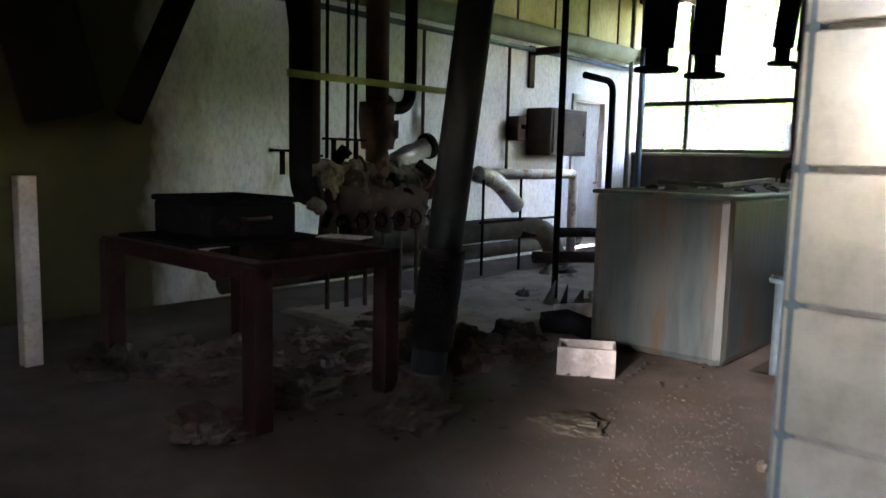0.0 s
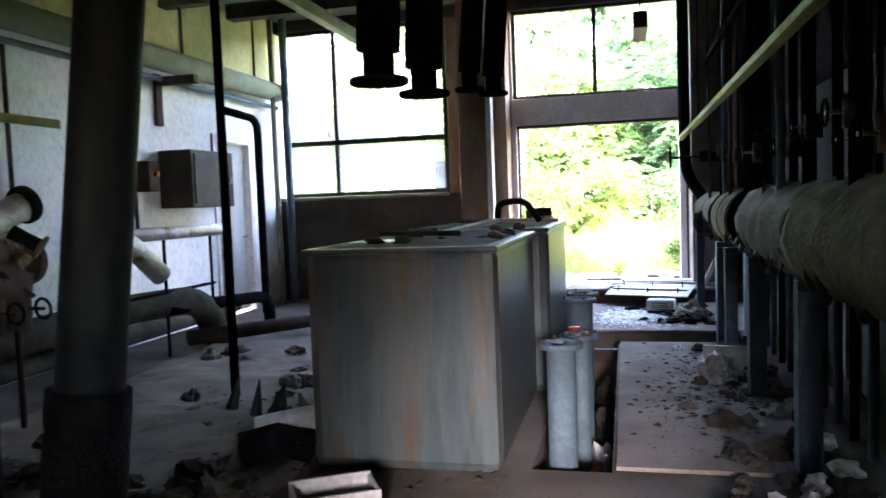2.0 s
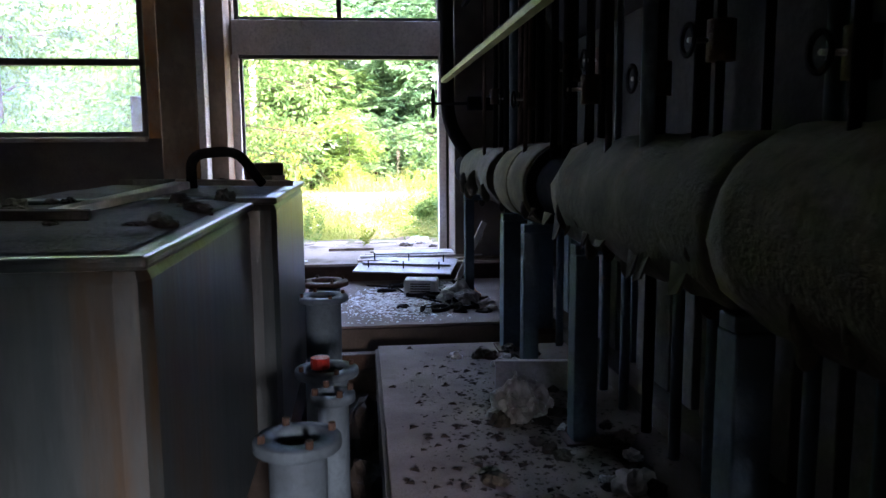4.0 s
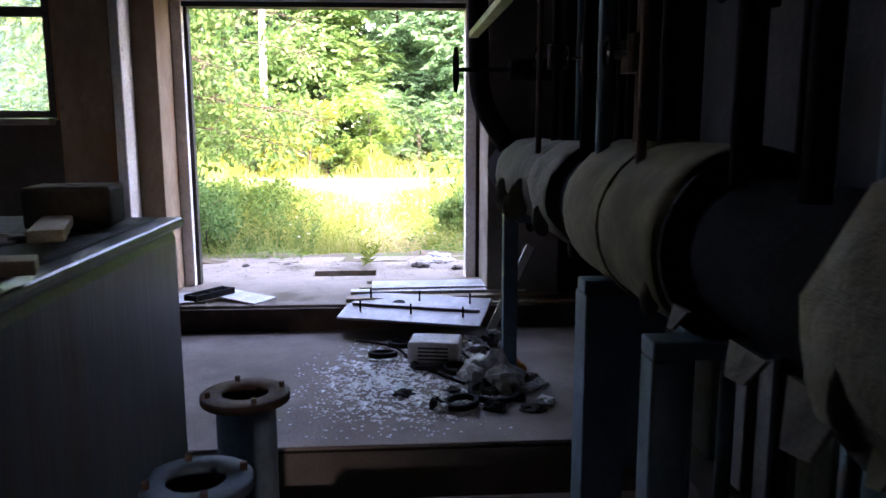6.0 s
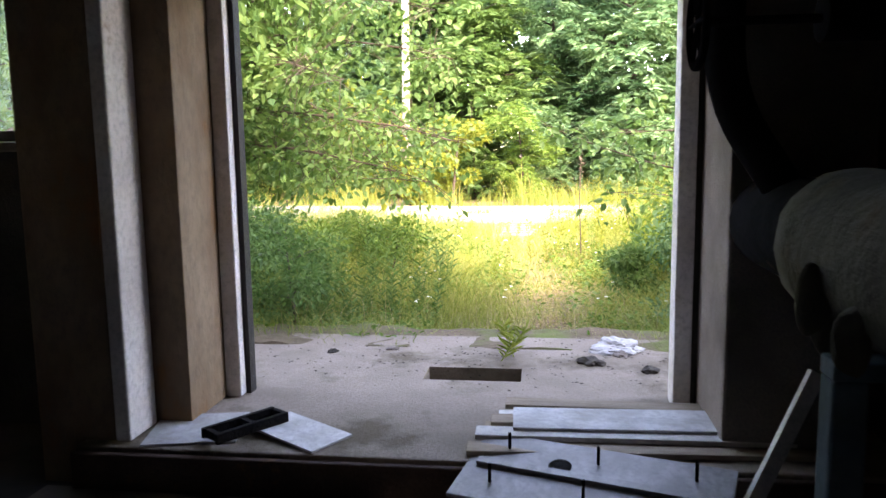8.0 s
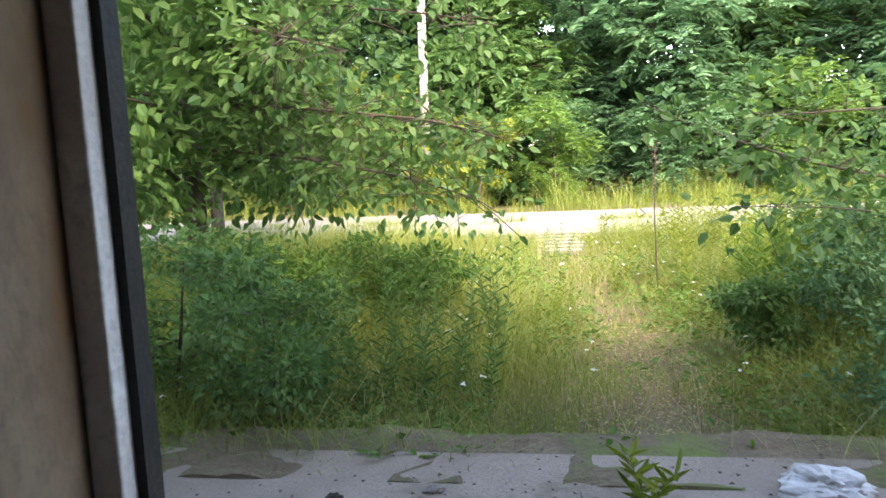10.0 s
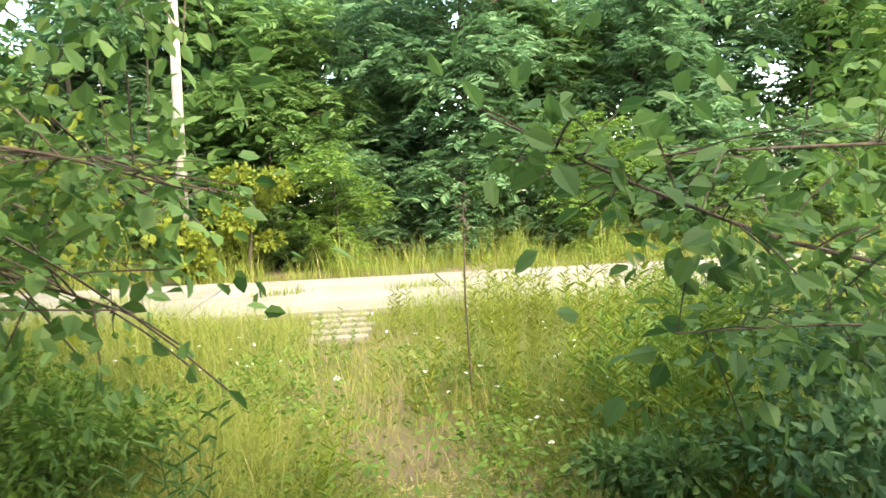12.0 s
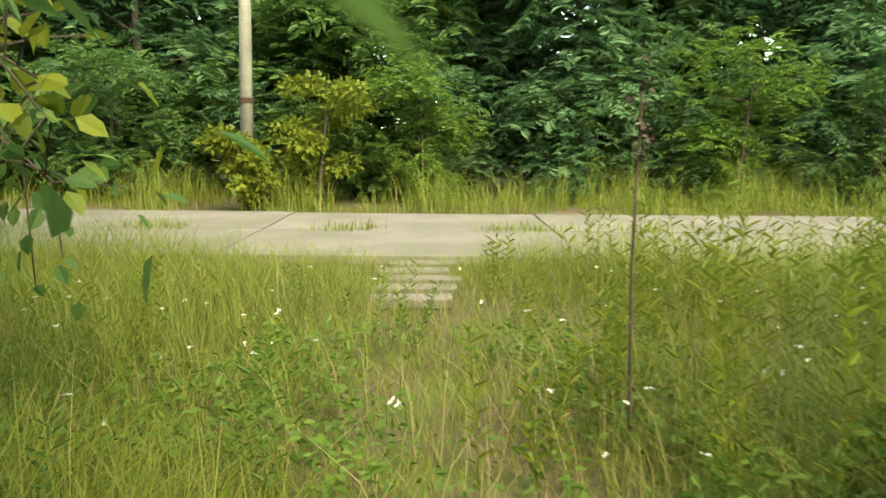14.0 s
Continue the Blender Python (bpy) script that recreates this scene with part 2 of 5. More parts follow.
def box(x0, y0, z0, x1, y1, z1, bm=None, bevel=0.0, m=None):
    bm = bm or bmesh.new()
    one = bmesh.new()
    bmesh.ops.create_cube(one, size=1, matrix=Matrix.Translation(((x0 + x1) / 2, (y0 + y1) / 2, (z0 + z1) / 2)) @ Matrix.Diagonal((x1 - x0, y1 - y0, z1 - z0, 1)))
    if bevel:
        bmesh.ops.bevel(one, geom=one.edges[:], offset=bevel, segments=2, affect="EDGES", profile=0.5)
    if m:
        one.transform(m)
    me = bpy.data.meshes.new("tmp")
    one.to_mesh(me)
    one.free()
    bm.from_mesh(me)
    bpy.data.meshes.remove(me)
    return bm


def tube(points, r, bm=None, n=14, caps=True, wobble=0.0, seed=0, r_end=None):
    """A pipe of radius r along points, with wobble as lumps of the lagging."""
    bm = bm or bmesh.new()
    rng = random.Random(seed)
    pts = [Vector(p) for p in points]
    rings = []
    side = None
    for i, p in enumerate(pts):
        d = (pts[min(i + 1, len(pts) - 1)] - pts[max(i - 1, 0)]).normalized()
        if side is None:
            side = d.orthogonal().normalized()
        side = (side - d * side.dot(d)).normalized()
        up = d.cross(side)
        rr = r if r_end is None else r + (r_end - r) * i / max(1, len(pts) - 1)
        ring = []
        for k in range(n):
            w = 2 * math.pi * k / n
            q = rr * (1 + rng.uniform(-wobble, wobble))
            ring.append(bm.verts.new(p + (side * math.cos(w) + up * math.sin(w)) * q))
        rings.append(ring)
    for a0, b0 in zip(rings, rings[1:]):
        for k in range(n):
            bm.faces.new((a0[k], a0[(k + 1) % n], b0[(k + 1) % n], b0[k]))
    if caps:
        bm.faces.new(rings[0][::-1])
        bm.faces.new(rings[-1])
    return bm


def bend(points, r=0.2, n=5):
    """Points of a polyline with rounded corners."""
    pts = [Vector(p) for p in points]
    out = [pts[0]]
    for a0, b0, c0 in zip(pts, pts[1:], pts[2:]):
        u, v = (a0 - b0), (c0 - b0)
        k = min(r, u.length * 0.45, v.length * 0.45)
        p, q = b0 + u.normalized() * k, b0 + v.normalized() * k
        for i in range(n + 1):
            s = i / n
            out.append(p * (1 - s) ** 2 + b0 * 2 * s * (1 - s) + q * s * s)
    out.append(pts[-1])
    return out


def ring_flange(centre, axis, r0, r1, h, bm=None, n=24):
    """A flat ring: a flange with a hole of radius r0 (0 for a blind one)."""
    bm = bm or bmesh.new()
    q = Vector((0, 0, 1)).rotation_difference(Vector(axis)).to_matrix().to_4x4()
    m = Matrix.Translation(centre) @ q
    prof = [(r0, -h / 2), (r1 - 0.004, -h / 2), (r1, -h / 2 + 0.004), (r1, h / 2 - 0.004), (r1 - 0.004, h / 2), (r0, h / 2)]
    vs = [[bm.verts.new(m @ Vector((r * math.cos(2 * math.pi * k / n), r * math.sin(2 * math.pi * k / n), z))) for r, z in prof] for k in range(n)]
    for k in range(n):
        a0, b0 = vs[k], vs[(k + 1) % n]
        for i in range(len(prof)):
            j = (i + 1) % len(prof)
            bm.faces.new((a0[i], b0[i], b0[j], a0[j]))
    return bm


def grid_patch(x0, y0, x1, y1, z, step, amp, seed=0, bm=None, drop=0.0):
    bm = bm or bmesh.new()
    nx, ny = max(2, int((x1 - x0) / step)), max(2, int((y1 - y0) / step))
    vs = []
    for j in range(ny + 1):
        row = []
        for i in range(nx + 1):
            x, y = x0 + (x1 - x0) * i / nx, y0 + (y1 - y0) * j / ny
            edge = i in (0, nx) or j in (0, ny)
            row.append(bm.verts.new((x, y, z - (drop if edge else 0) + (0 if edge else amp * noise.noise((x * 1.7 + seed, y * 1.7, seed)) + amp * 0.4 * noise.noise((x * 7, y * 7, seed))))))
        vs.append(row)
    for j in range(ny):
        for i in range(nx):
            bm.faces.new((vs[j][i], vs[j][i + 1], vs[j + 1][i + 1], vs[j + 1][i]))
    return bm


def structure(name, bm, mat, label, category):
    return tagged(link(name, bm, mat), label, category, kind="structure")

# ---- structure ----
XW, XE, YS, YN, TOP = -6.85, 1.7, -2.6, 12.9, 4.5
PIT_W, PIT_E = -1.9, -1.46
f = box(XW, YS, -0.7, XE, 5.5, 0)
box(XW, 5.5, -0.7, PIT_W, 12.1, 0, f)
box(PIT_E, 5.5, -0.7, XE, 9.2, 0, f)
box(PIT_W, 9.85, -0.7, XE, 12.1, 0, f)
box(XW, 12.1, -0.7, -3.45, YN + 0.1, 0, f)
box(0.3, 12.1, -0.7, XE, YN + 0.1, 0, f)
box(PIT_W, 5.5, -0.7, PIT_E, 9.85, -0.55, f)
box(PIT_E, 9.2, -0.7, XE, 9.85, -0.55, f)
structure("floor", f, M_FLOOR, "dusty brown grey concrete floor with an open pipe pit", "floor")
structure("walkway_slab", box(-1.44, 5.52, 0.004, -0.35, 9.18, 0.03, bevel=0.006), M_SLAB, "pale concrete walkway slab beside the pipe pit", "floor slab")
structure("floor_by_door", box(-3.6, 9.87, 0.004, 0.6, 12.09, 0.025, bevel=0.005), M_SLAB, "pale concrete floor strewn with glass chips", "floor slab")
structure("threshold", box(-3.45, 12.1, 0, 0.3, 13.05, 0.22, bevel=0.012), M_APRON, "raised concrete threshold of the wide doorway", "threshold")

# steel angle whose dark face also paints the shadow on the riser
structure("threshold_edge", box(-3.45, 12.06, 0.02, 0.3, 12.098, 0.2, bevel=0.008), M_RUST, "rusty steel angle along the threshold step, its dark colour also the riser's shadow", "trim")

ap = box(-4.2, 13.06, -0.2, 0.9, 13.33, 0.2)
box(-4.2, 13.33, -0.2, -1.98, 13.6, 0.2, ap)
box(-1.39, 13.33, -0.2, 0.9, 13.6, 0.2, ap)
box(-1.98, 13.33, -0.8, -1.39, 13.6, -0.7, ap)
box(-4.2, 13.6, -0.2, 0.9, 14.4, 0.2, ap)
structure("apron", ap, M_APRON, "worn concrete apron with a narrow drain slot", "pavement")

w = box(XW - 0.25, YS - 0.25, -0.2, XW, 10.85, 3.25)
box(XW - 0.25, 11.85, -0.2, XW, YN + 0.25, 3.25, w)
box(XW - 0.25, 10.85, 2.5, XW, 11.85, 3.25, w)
structure("wall_west", w, M_WALL, "whitewashed wall with green damp stains, mould and painted shade at one end", "wall")
structure("wall_west_upper", box(XW - 0.25, YS - 0.25, 3.25, XW - 0.002, YN + 0.25, TOP), M_UPPER, "yellowed upper wall of sheet panels", "wall")
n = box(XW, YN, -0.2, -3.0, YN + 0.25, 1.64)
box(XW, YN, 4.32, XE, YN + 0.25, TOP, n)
structure("wall_north", n, M_DADO, "dark plaster wall under the windows", "wall")
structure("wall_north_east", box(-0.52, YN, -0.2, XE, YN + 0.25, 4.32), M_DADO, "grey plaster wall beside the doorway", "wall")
structure("door_lintel", box(-3.0, YN - 0.04, 2.6, -0.52, YN + 0.22, 3.0, bevel=0.01), M_WHITE, "pale concrete beam over the doorway", "lintel")
structure("pillar_west", box(-3.68, 12.18, -0.1, -3.28, YN - 0.002, TOP, bevel=0.015), M_PILLAR, "rust-stained plaster pillar between window and doorway", "pillar")
structure("pillar_west_core", box(-3.995, YN, 1.64, -3.0, YN + 0.24, 4.32), M_PILLAR, "stained plaster wall beside the doorway", "wall")
structure("pillar_casing", box(-3.279, 12.165, 0.221, -3.2, 12.42, TOP, bevel=0.012), M_WHITE, "chipped white painted casing on the pillar edge", "trim")
structure("reveal_panel", box(-3.26, 12.43, 0.221, -3.02, YN - 0.01, TOP, bevel=0.006, m=None), M_PILLAR, "rust brown reveal panel of the doorway", "trim")
structure("pillar_east", box(-0.47, 12.3, 0.0, 0.12, YN - 0.002, TOP, bevel=0.015), M_SLAB, "grey white plaster reveal of the doorway", "pillar")
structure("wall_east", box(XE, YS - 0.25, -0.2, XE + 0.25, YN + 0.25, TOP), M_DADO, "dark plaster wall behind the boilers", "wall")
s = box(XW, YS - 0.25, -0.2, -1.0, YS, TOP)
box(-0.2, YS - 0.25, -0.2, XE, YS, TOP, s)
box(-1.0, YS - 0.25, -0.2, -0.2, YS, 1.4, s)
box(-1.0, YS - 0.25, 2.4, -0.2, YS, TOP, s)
structure("wall_south", s, M_WALL, "plaster wall in the mould and shade colour with a window opening", "wall")
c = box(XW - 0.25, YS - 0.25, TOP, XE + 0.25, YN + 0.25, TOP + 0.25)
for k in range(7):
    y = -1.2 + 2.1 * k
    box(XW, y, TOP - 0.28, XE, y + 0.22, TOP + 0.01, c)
structure("ceiling", c, M_CEIL, "dark ceiling with concrete joists", "ceiling")
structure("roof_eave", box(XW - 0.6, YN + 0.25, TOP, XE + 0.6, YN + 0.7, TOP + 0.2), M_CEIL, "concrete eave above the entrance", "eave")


def battens():
    t = tagged(new("wall_seams"), "thin dark seam strips between upper wall panels", "trim", kind="structure")
    for k in range(13):
        y = 0.4 + k * 0.98
        part("seam_strip", box(XW - 0.002, y, 3.3, XW + 0.02, y + 0.03, TOP - 0.01, bevel=0.004), M_RUST, t)
    return t


battens()


def framed_window(name, x0, x1, z0, z1, xs, zs, y, label, frame_w=0.06, mat=M_FRAME, glass=True):
    t = tagged(new(name), label, "window", kind="structure")
    b = box(x0, y, z0, x0 + frame_w, y + 0.07, z1)
    box(x1 - frame_w, y, z0, x1, y + 0.07, z1, b)
    box(x0 + frame_w, y, z0, x1 - frame_w, y + 0.07, z0 + frame_w, b)
    box(x0 + frame_w, y, z1 - frame_w, x1 - frame_w, y + 0.07, z1, b)
    part("window_frame", b, mat, t)
    for x in xs:
        part("mullion", box(x - 0.03, y + 0.002, z0 + frame_w, x + 0.03, y + 0.068, z1 - frame_w, bevel=0.005), mat, t)
    for z in zs:
        part("glazing_bar", box(x0 + frame_w, y - 0.004, z - 0.04, x1 - frame_w, y + 0.06, z + 0.04, bevel=0.005), mat, t)
    if glass:
        xa, za = [x0, *xs, x1], [z0, *zs, z1]
        for p, q in zip(xa, xa[1:]):
            for u, v in zip(za, za[1:]):
                o = part("pane", box(p + 0.03, y + 0.03, u + 0.03, q - 0.03, y + 0.034, v - 0.03), M_GLASS, t)
                o.visible_shadow = False
    return t


framed_window("window_1", -6.78, -4.02, 1.66, 4.32, [-5.86], [2.52], YN + 0.06, "large dark steel window with dusty panes over a low wall")
framed_window("window_2", -2.98, -0.54, 3.0, 4.32, [-1.76], [], YN + 0.06, "steel window above the doorway beam", 0.05, glass=False)
framed_window("window_3", -1.0, -0.2, 1.4, 2.4, [-0.6], [], YS - 0.2, "plain steel window behind the start", glass=False)
df = tagged(new("door_1"), "open doorway with a chipped white frame and no leaf", "doorway", kind="structure")
part("jamb", box(-3.02, YN - 0.05, 0.222, -2.93, YN + 0.12, 2.6, bevel=0.008), M_WHITE, df)
part("jamb_edge", box(-2.929, YN + 0.02, 0.222, -2.9, YN + 0.1, 2.6), M_FRAME, df)
part("jamb", box(-0.59, YN - 0.03, 0.222, -0.5, YN + 0.12, 2.6, bevel=0.008), M_WHITE, df)
part("head", box(-2.93, YN - 0.03, 2.56, -0.59, YN + 0.12, 2.61), M_FRAME, df)
sl = structure("window_sill", box(-6.8, YN - 0.12, 1.6, -4.01, YN + 0.06, 1.655, bevel=0.01), M_SLAB, "crumbling pale window sill", "sill")
# side door in the west wall
d = tagged(new("door_2"), "grey panelled side door with a small light, shut", "door", kind="structure")
part("door_leaf", box(XW - 0.12, 10.9, 0.02, XW - 0.06, 11.8, 2.45, bevel=0.006), M_DOORW, d)
part("door_frame", box(XW - 0.14, 10.8, 0, XW + 0.03, 10.89, 2.56, box(XW - 0.14, 11.81, 0, XW + 0.03, 11.9, 2.56, box(XW - 0.14, 10.89, 2.46, XW + 0.03, 11.81, 2.56))), M_WHITE, d)
part("door_light", box(XW - 0.058, 10.98, 2.1, XW - 0.05, 11.22, 2.38), M_PAPER, d)
part("door_handle", tube([(XW - 0.06, 11.7, 1.1), (XW + 0.0, 11.7, 1.1), (XW + 0.0, 11.6, 1.1)], 0.012), M_STEEL, d)

# tiled pier at the start
pier = structure("tiled_pier", box(-0.265, 0.88, 0, 0.62, 1.35, 3.2), M_GROUT, "pier clad with glazed cream wall tiles", "pier")
tile_bm = box(-0.073, 0, -0.0715, 0.073, 0.008, 0.0715, bevel=0.003)
first = part("tile", tile_bm, M_TILE, pier)
first.location = (0.549, 0.872, 0.075)
for i in range(6):
    for j in range(21):
        if i == 0 and j == 0:
            continue
        o = new("tile", first.data)
        o.parent = pier
        o.location = (0.549 - 0.149 * i, 0.872, 0.075 + 0.1485 * j)
edge = part("corner_strip", tube([(-0.26, 0.885, 0), (-0.26, 0.885, 3.2)], 0.014, n=10), M_BLUEPIPE, pier)

# ---- tanks ----


def tank(y0, y1, x0, x1, h, label):
    t = thing("steel_tank", label, "tank", "grey tanks")
    b = box(x0, y0, 0.0, x1, y1, h, bevel=0.07)
    part("body", b, M_TANK, t)
    part("top_dust", grid_patch(x0 + 0.05, y0 + 0.05, x1 - 0.05, y1 - 0.05, h + 0.012, 0.09, 0.02, y0, drop=0.012), M_TANKTOP, t, "rubble dust on the top")
    part("rim", box(x0 - 0.012, y0 - 0.012, h - 0.04, x1 + 0.012, y1 + 0.012, h - 0.006, bevel=0.012), M_TANK, t, "chipped rim")
    return t


tank(5.35, 7.1, -3.15, -2.04, 1.27, "blue grey steel tank streaked with rust")
tank(7.15, 8.9, -3.1, -1.94, 1.29, "grey steel tank behind the first one")
for k, (x, y, l, rz, m, nm) in enumerate([(-2.45, 6.5, 0.75, 62, M_PALEWOOD, "plank"), (-2.2, 7.7, 0.6, 20, M_WOOD, "plank"), (-2.7, 8.2, 0.9, 80, M_DEBRIS, "plank"), (-2.1, 8.3, 0.5, 110, M_WOOD, "plank"), (-2.6, 5.9, 0.5, 15, M_DEBRIS, "plank")]):
    o = link(nm, box(-l / 2, -0.04, 0, l / 2, 0.04, 0.03, bevel=0.004), m)
    o.matrix_world = pose(x, y, 1.305 + 0.01 * (k % 2), 0, -6 if k == 0 else 2, rz)
    tagged(o, "weathered loose plank lying on the tank", "plank", "planks on the tanks")
tagged(link("concrete_block", box(-0.12, -0.09, 0, 0.12, 0.09, 0.12, bevel=0.012, m=pose(-2.16, 8.6, 1.298, 0, 0, 6)), M_DADO), "grey concrete block lying on the tank", "block")
tagged(link("pipe_fitting", tube(bend([(-2.35, 7.35, 1.32), (-2.35, 7.35, 1.48), (-2.15, 7.45, 1.5), (-2.05, 7.6, 1.33)], 0.08), 0.025), M_DARKPIPE, smooth=True), "bent dark pipe piece on the tank", "pipe")

# ---- pipe stubs in the pit ----


def stub(x, y, z0, z1, r, label="blue grey flanged pipe stub rising from the pit"):
    t = thing("pipe_stub", label, "pipe", "flanged stubs in the pit", (x, y, 0))
    part("pipe", tube([(0, 0, z0), (0, 0, z1)], r, n=20, caps=False), M_BLUEPIPE, t, smooth=True)
    part("flange", ring_flange((0, 0, z1), (0, 0, 1), r * 0.8, r * 1.5, 0.035), M_RUST if y > 9 else M_BLUEPIPE, t, "chipped flange ring", True)
    part("inner_wall", tube([(0, 0, z0), (0, 0, z1)], r * 0.85, n=20, caps=False), M_RUST, t)
    for k in range(4):
        w = k * math.pi / 2 + 0.4
        part("bolt", tube([(math.cos(w) * r * 1.25, math.sin(w) * r * 1.25, z1 + 0.015), (math.cos(w) * r * 1.25, math.sin(w) * r * 1.25, z1 + 0.04)], 0.012, n=6), M_RUST, t)
    return t


stub(-1.74, 5.72, -0.55, 0.66, 0.085)
stub(-1.66, 6.3, -0.55, 0.6, 0.055, "slim blue grey pipe stub in the pit")
stub(-1.72, 7.1, -0.55, 0.46, 0.1)
stub(-1.8, 8.4, -0.55, 0.56, 0.11)
stub(-1.83, 9.3, -0.55, 0.5, 0.12)
cap = tagged(link("bottle_cap", tube([(-1.75, 7.1, 0.478), (-1.75, 7.1, 0.53)], 0.045, n=12), M_REDCAP), "small red plastic cap on a pipe flange", "cap")
for k, (x, y, z, s, m) in enumerate([(-1.58, 6.7, -0.5, 0.22, M_PAPER), (-1.6, 6.0, -0.5, 0.25, M_ORANGE), (-1.55, 7.7, -0.5, 0.2, M_DEBRIS), (-1.56, 8.7, -0.5, 0.22, M_DEBRIS)]):
    b = bmesh.new()
    bmesh.ops.create_icosphere(b, subdivisions=3, radius=s)
    for v in b.verts:
        v.co *= 1 + 0.45 * noise.noise(v.co * 9 + Vector((k, 0, 0)))
        v.co.x *= 0.6
        v.co.z = max(v.co.z * 1.2, -0.04)
    o = link("litter_bag", b, m, smooth=True)
    o.location = (x, y, z)
    tagged(o, "crumpled litter lying in the pit", "litter", "litter in the pit")
tagged(link("pit_board", box(-0.09, -0.45, 0, 0.09, 0.45, 0.025, bevel=0.004, m=pose(-1.83, 5.85, -0.2, 0, -65, 8)), M_WOOD), "old board leaning in the pit", "board")
beam = tagged(link("trench_beam", box(PIT_W, 9.5, -0.25, 0.6, 9.6, -0.12, bevel=0.008), M_RUST), "rusty steel beam across the trench", "beam")

# ---- lagged main and boiler bank on the east side ----
main = thing("lagged_main", "thick horizontal pipe lagged in peeling plaster", "pipe")
PX, PZ = -0.27, 1.26


def lag(y0, y1, r, seed, mat, label=""):
    k = max(2, int((y1 - y0) / 0.1))
    part("lagging", tube([(PX, y0 + (y1 - y0) * i / k, PZ) for i in range(k + 1)], r, n=26, wobble=0.045, seed=seed), mat, main, label, True)


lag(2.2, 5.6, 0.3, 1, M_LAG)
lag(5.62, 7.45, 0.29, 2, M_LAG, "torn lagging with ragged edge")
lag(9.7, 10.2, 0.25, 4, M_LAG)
part("steel_core", tube([(PX, 2.0, PZ), (PX, 12.3, PZ)], 0.2, n=22), M_DARKPIPE, main, "bare dark steel core", True)
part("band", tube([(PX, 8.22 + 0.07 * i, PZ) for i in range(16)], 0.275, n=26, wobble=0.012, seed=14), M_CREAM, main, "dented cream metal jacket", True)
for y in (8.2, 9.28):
    part("jacket_end", ring_flange((PX, y, PZ), (0, 1, 0), 0.19, 0.262, 0.03), M_RUBBER, main, "black ring closing the open end of the jacket")
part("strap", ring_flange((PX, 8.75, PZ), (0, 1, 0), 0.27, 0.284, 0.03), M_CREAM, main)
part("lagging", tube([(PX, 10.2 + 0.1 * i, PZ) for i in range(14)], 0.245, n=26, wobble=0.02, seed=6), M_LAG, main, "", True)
part("riser", tube(bend([(PX - 0.05, 12.0, PZ + 0.12), (PX - 0.3, 12.02, PZ + 0.5), (PX - 0.31, 12.04, PZ + 1.2), (PX - 0.31, 12.04, TOP)], 0.4), 0.075), M_DARKPIPE, main, "dark riser elbow", True)
rng = random.Random(5)
for k in range(9):
    y = 5.9 + k * 0.27 + rng.uniform(-0.1, 0.1)
    b = bmesh.new()
    s = rng.uniform(0.04, 0.09)
    L2 = rng.uniform(0.06, 0.15)
    v = [b.verts.new(p) for p in ((0, -s, 0), (0, s, 0), (-0.02, s * 0.7, -L2), (-0.03, -s * 0.6, -L2 * 0.8), (0.012, -s, 0), (0.012, s, 0), (-0.01, s * 0.7, -L2), (-0.02, -s * 0.6, -L2 * 0.8))]
    for q in ((0, 1, 2, 3), (7, 6, 5, 4), (0, 4, 5, 1), (1, 5, 6, 2), (2, 6, 7, 3), (3, 7, 4, 0)):
        b.faces.new([v[i] for i in q])
    o = part("torn_flap", b, M_CREAM if k % 5 == 0 else M_LAG if k % 2 else M_DEBRIS, main)
    o.location = (PX - 0.24, y, PZ - 0.12)

for k in range(26):
    y = rng.uniform(4.6, 11.4)
    w2 = rng.uniform(3.3, 4.4)
    s = rng.uniform(0.02, 0.05)
    b = bmesh.new()
    bmesh.ops.create_icosphere(b, subdivisions=3, radius=s)
    for v in b.verts:
        v.co *= 1 + 0.7 * noise.noise(v.co * 14 + Vector((k * 2.7, 0, 0)))
        v.co.z *= 2.0
        v.co.y *= 0.6
    o = part("lagging_tuft", b, (M_LAG, M_DEBRIS)[k % 2], main)
    o.location = (PX + 0.27 * math.cos(w2), y, PZ + 0.27 * math.sin(w2))
boiler = thing("boiler", "dark grey boiler casing with vertical ribs", "boiler")
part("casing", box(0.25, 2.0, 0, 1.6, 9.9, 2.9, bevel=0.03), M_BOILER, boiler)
for k in range(26):
    y = 2.15 + k * 0.3
    part("rib", box(0.15, y, 0.13, 0.249, y + 0.21, 1.2, bevel=0.008), M_BLUEPIPE if k % 5 == 0 else M_RIB, boiler)
part("plinth", box(0.0, 1.95, 0, 0.24, 9.95, 0.12, bevel=0.01), M_DADO, boiler)
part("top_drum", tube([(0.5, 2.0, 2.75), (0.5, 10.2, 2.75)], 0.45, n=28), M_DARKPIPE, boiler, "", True)

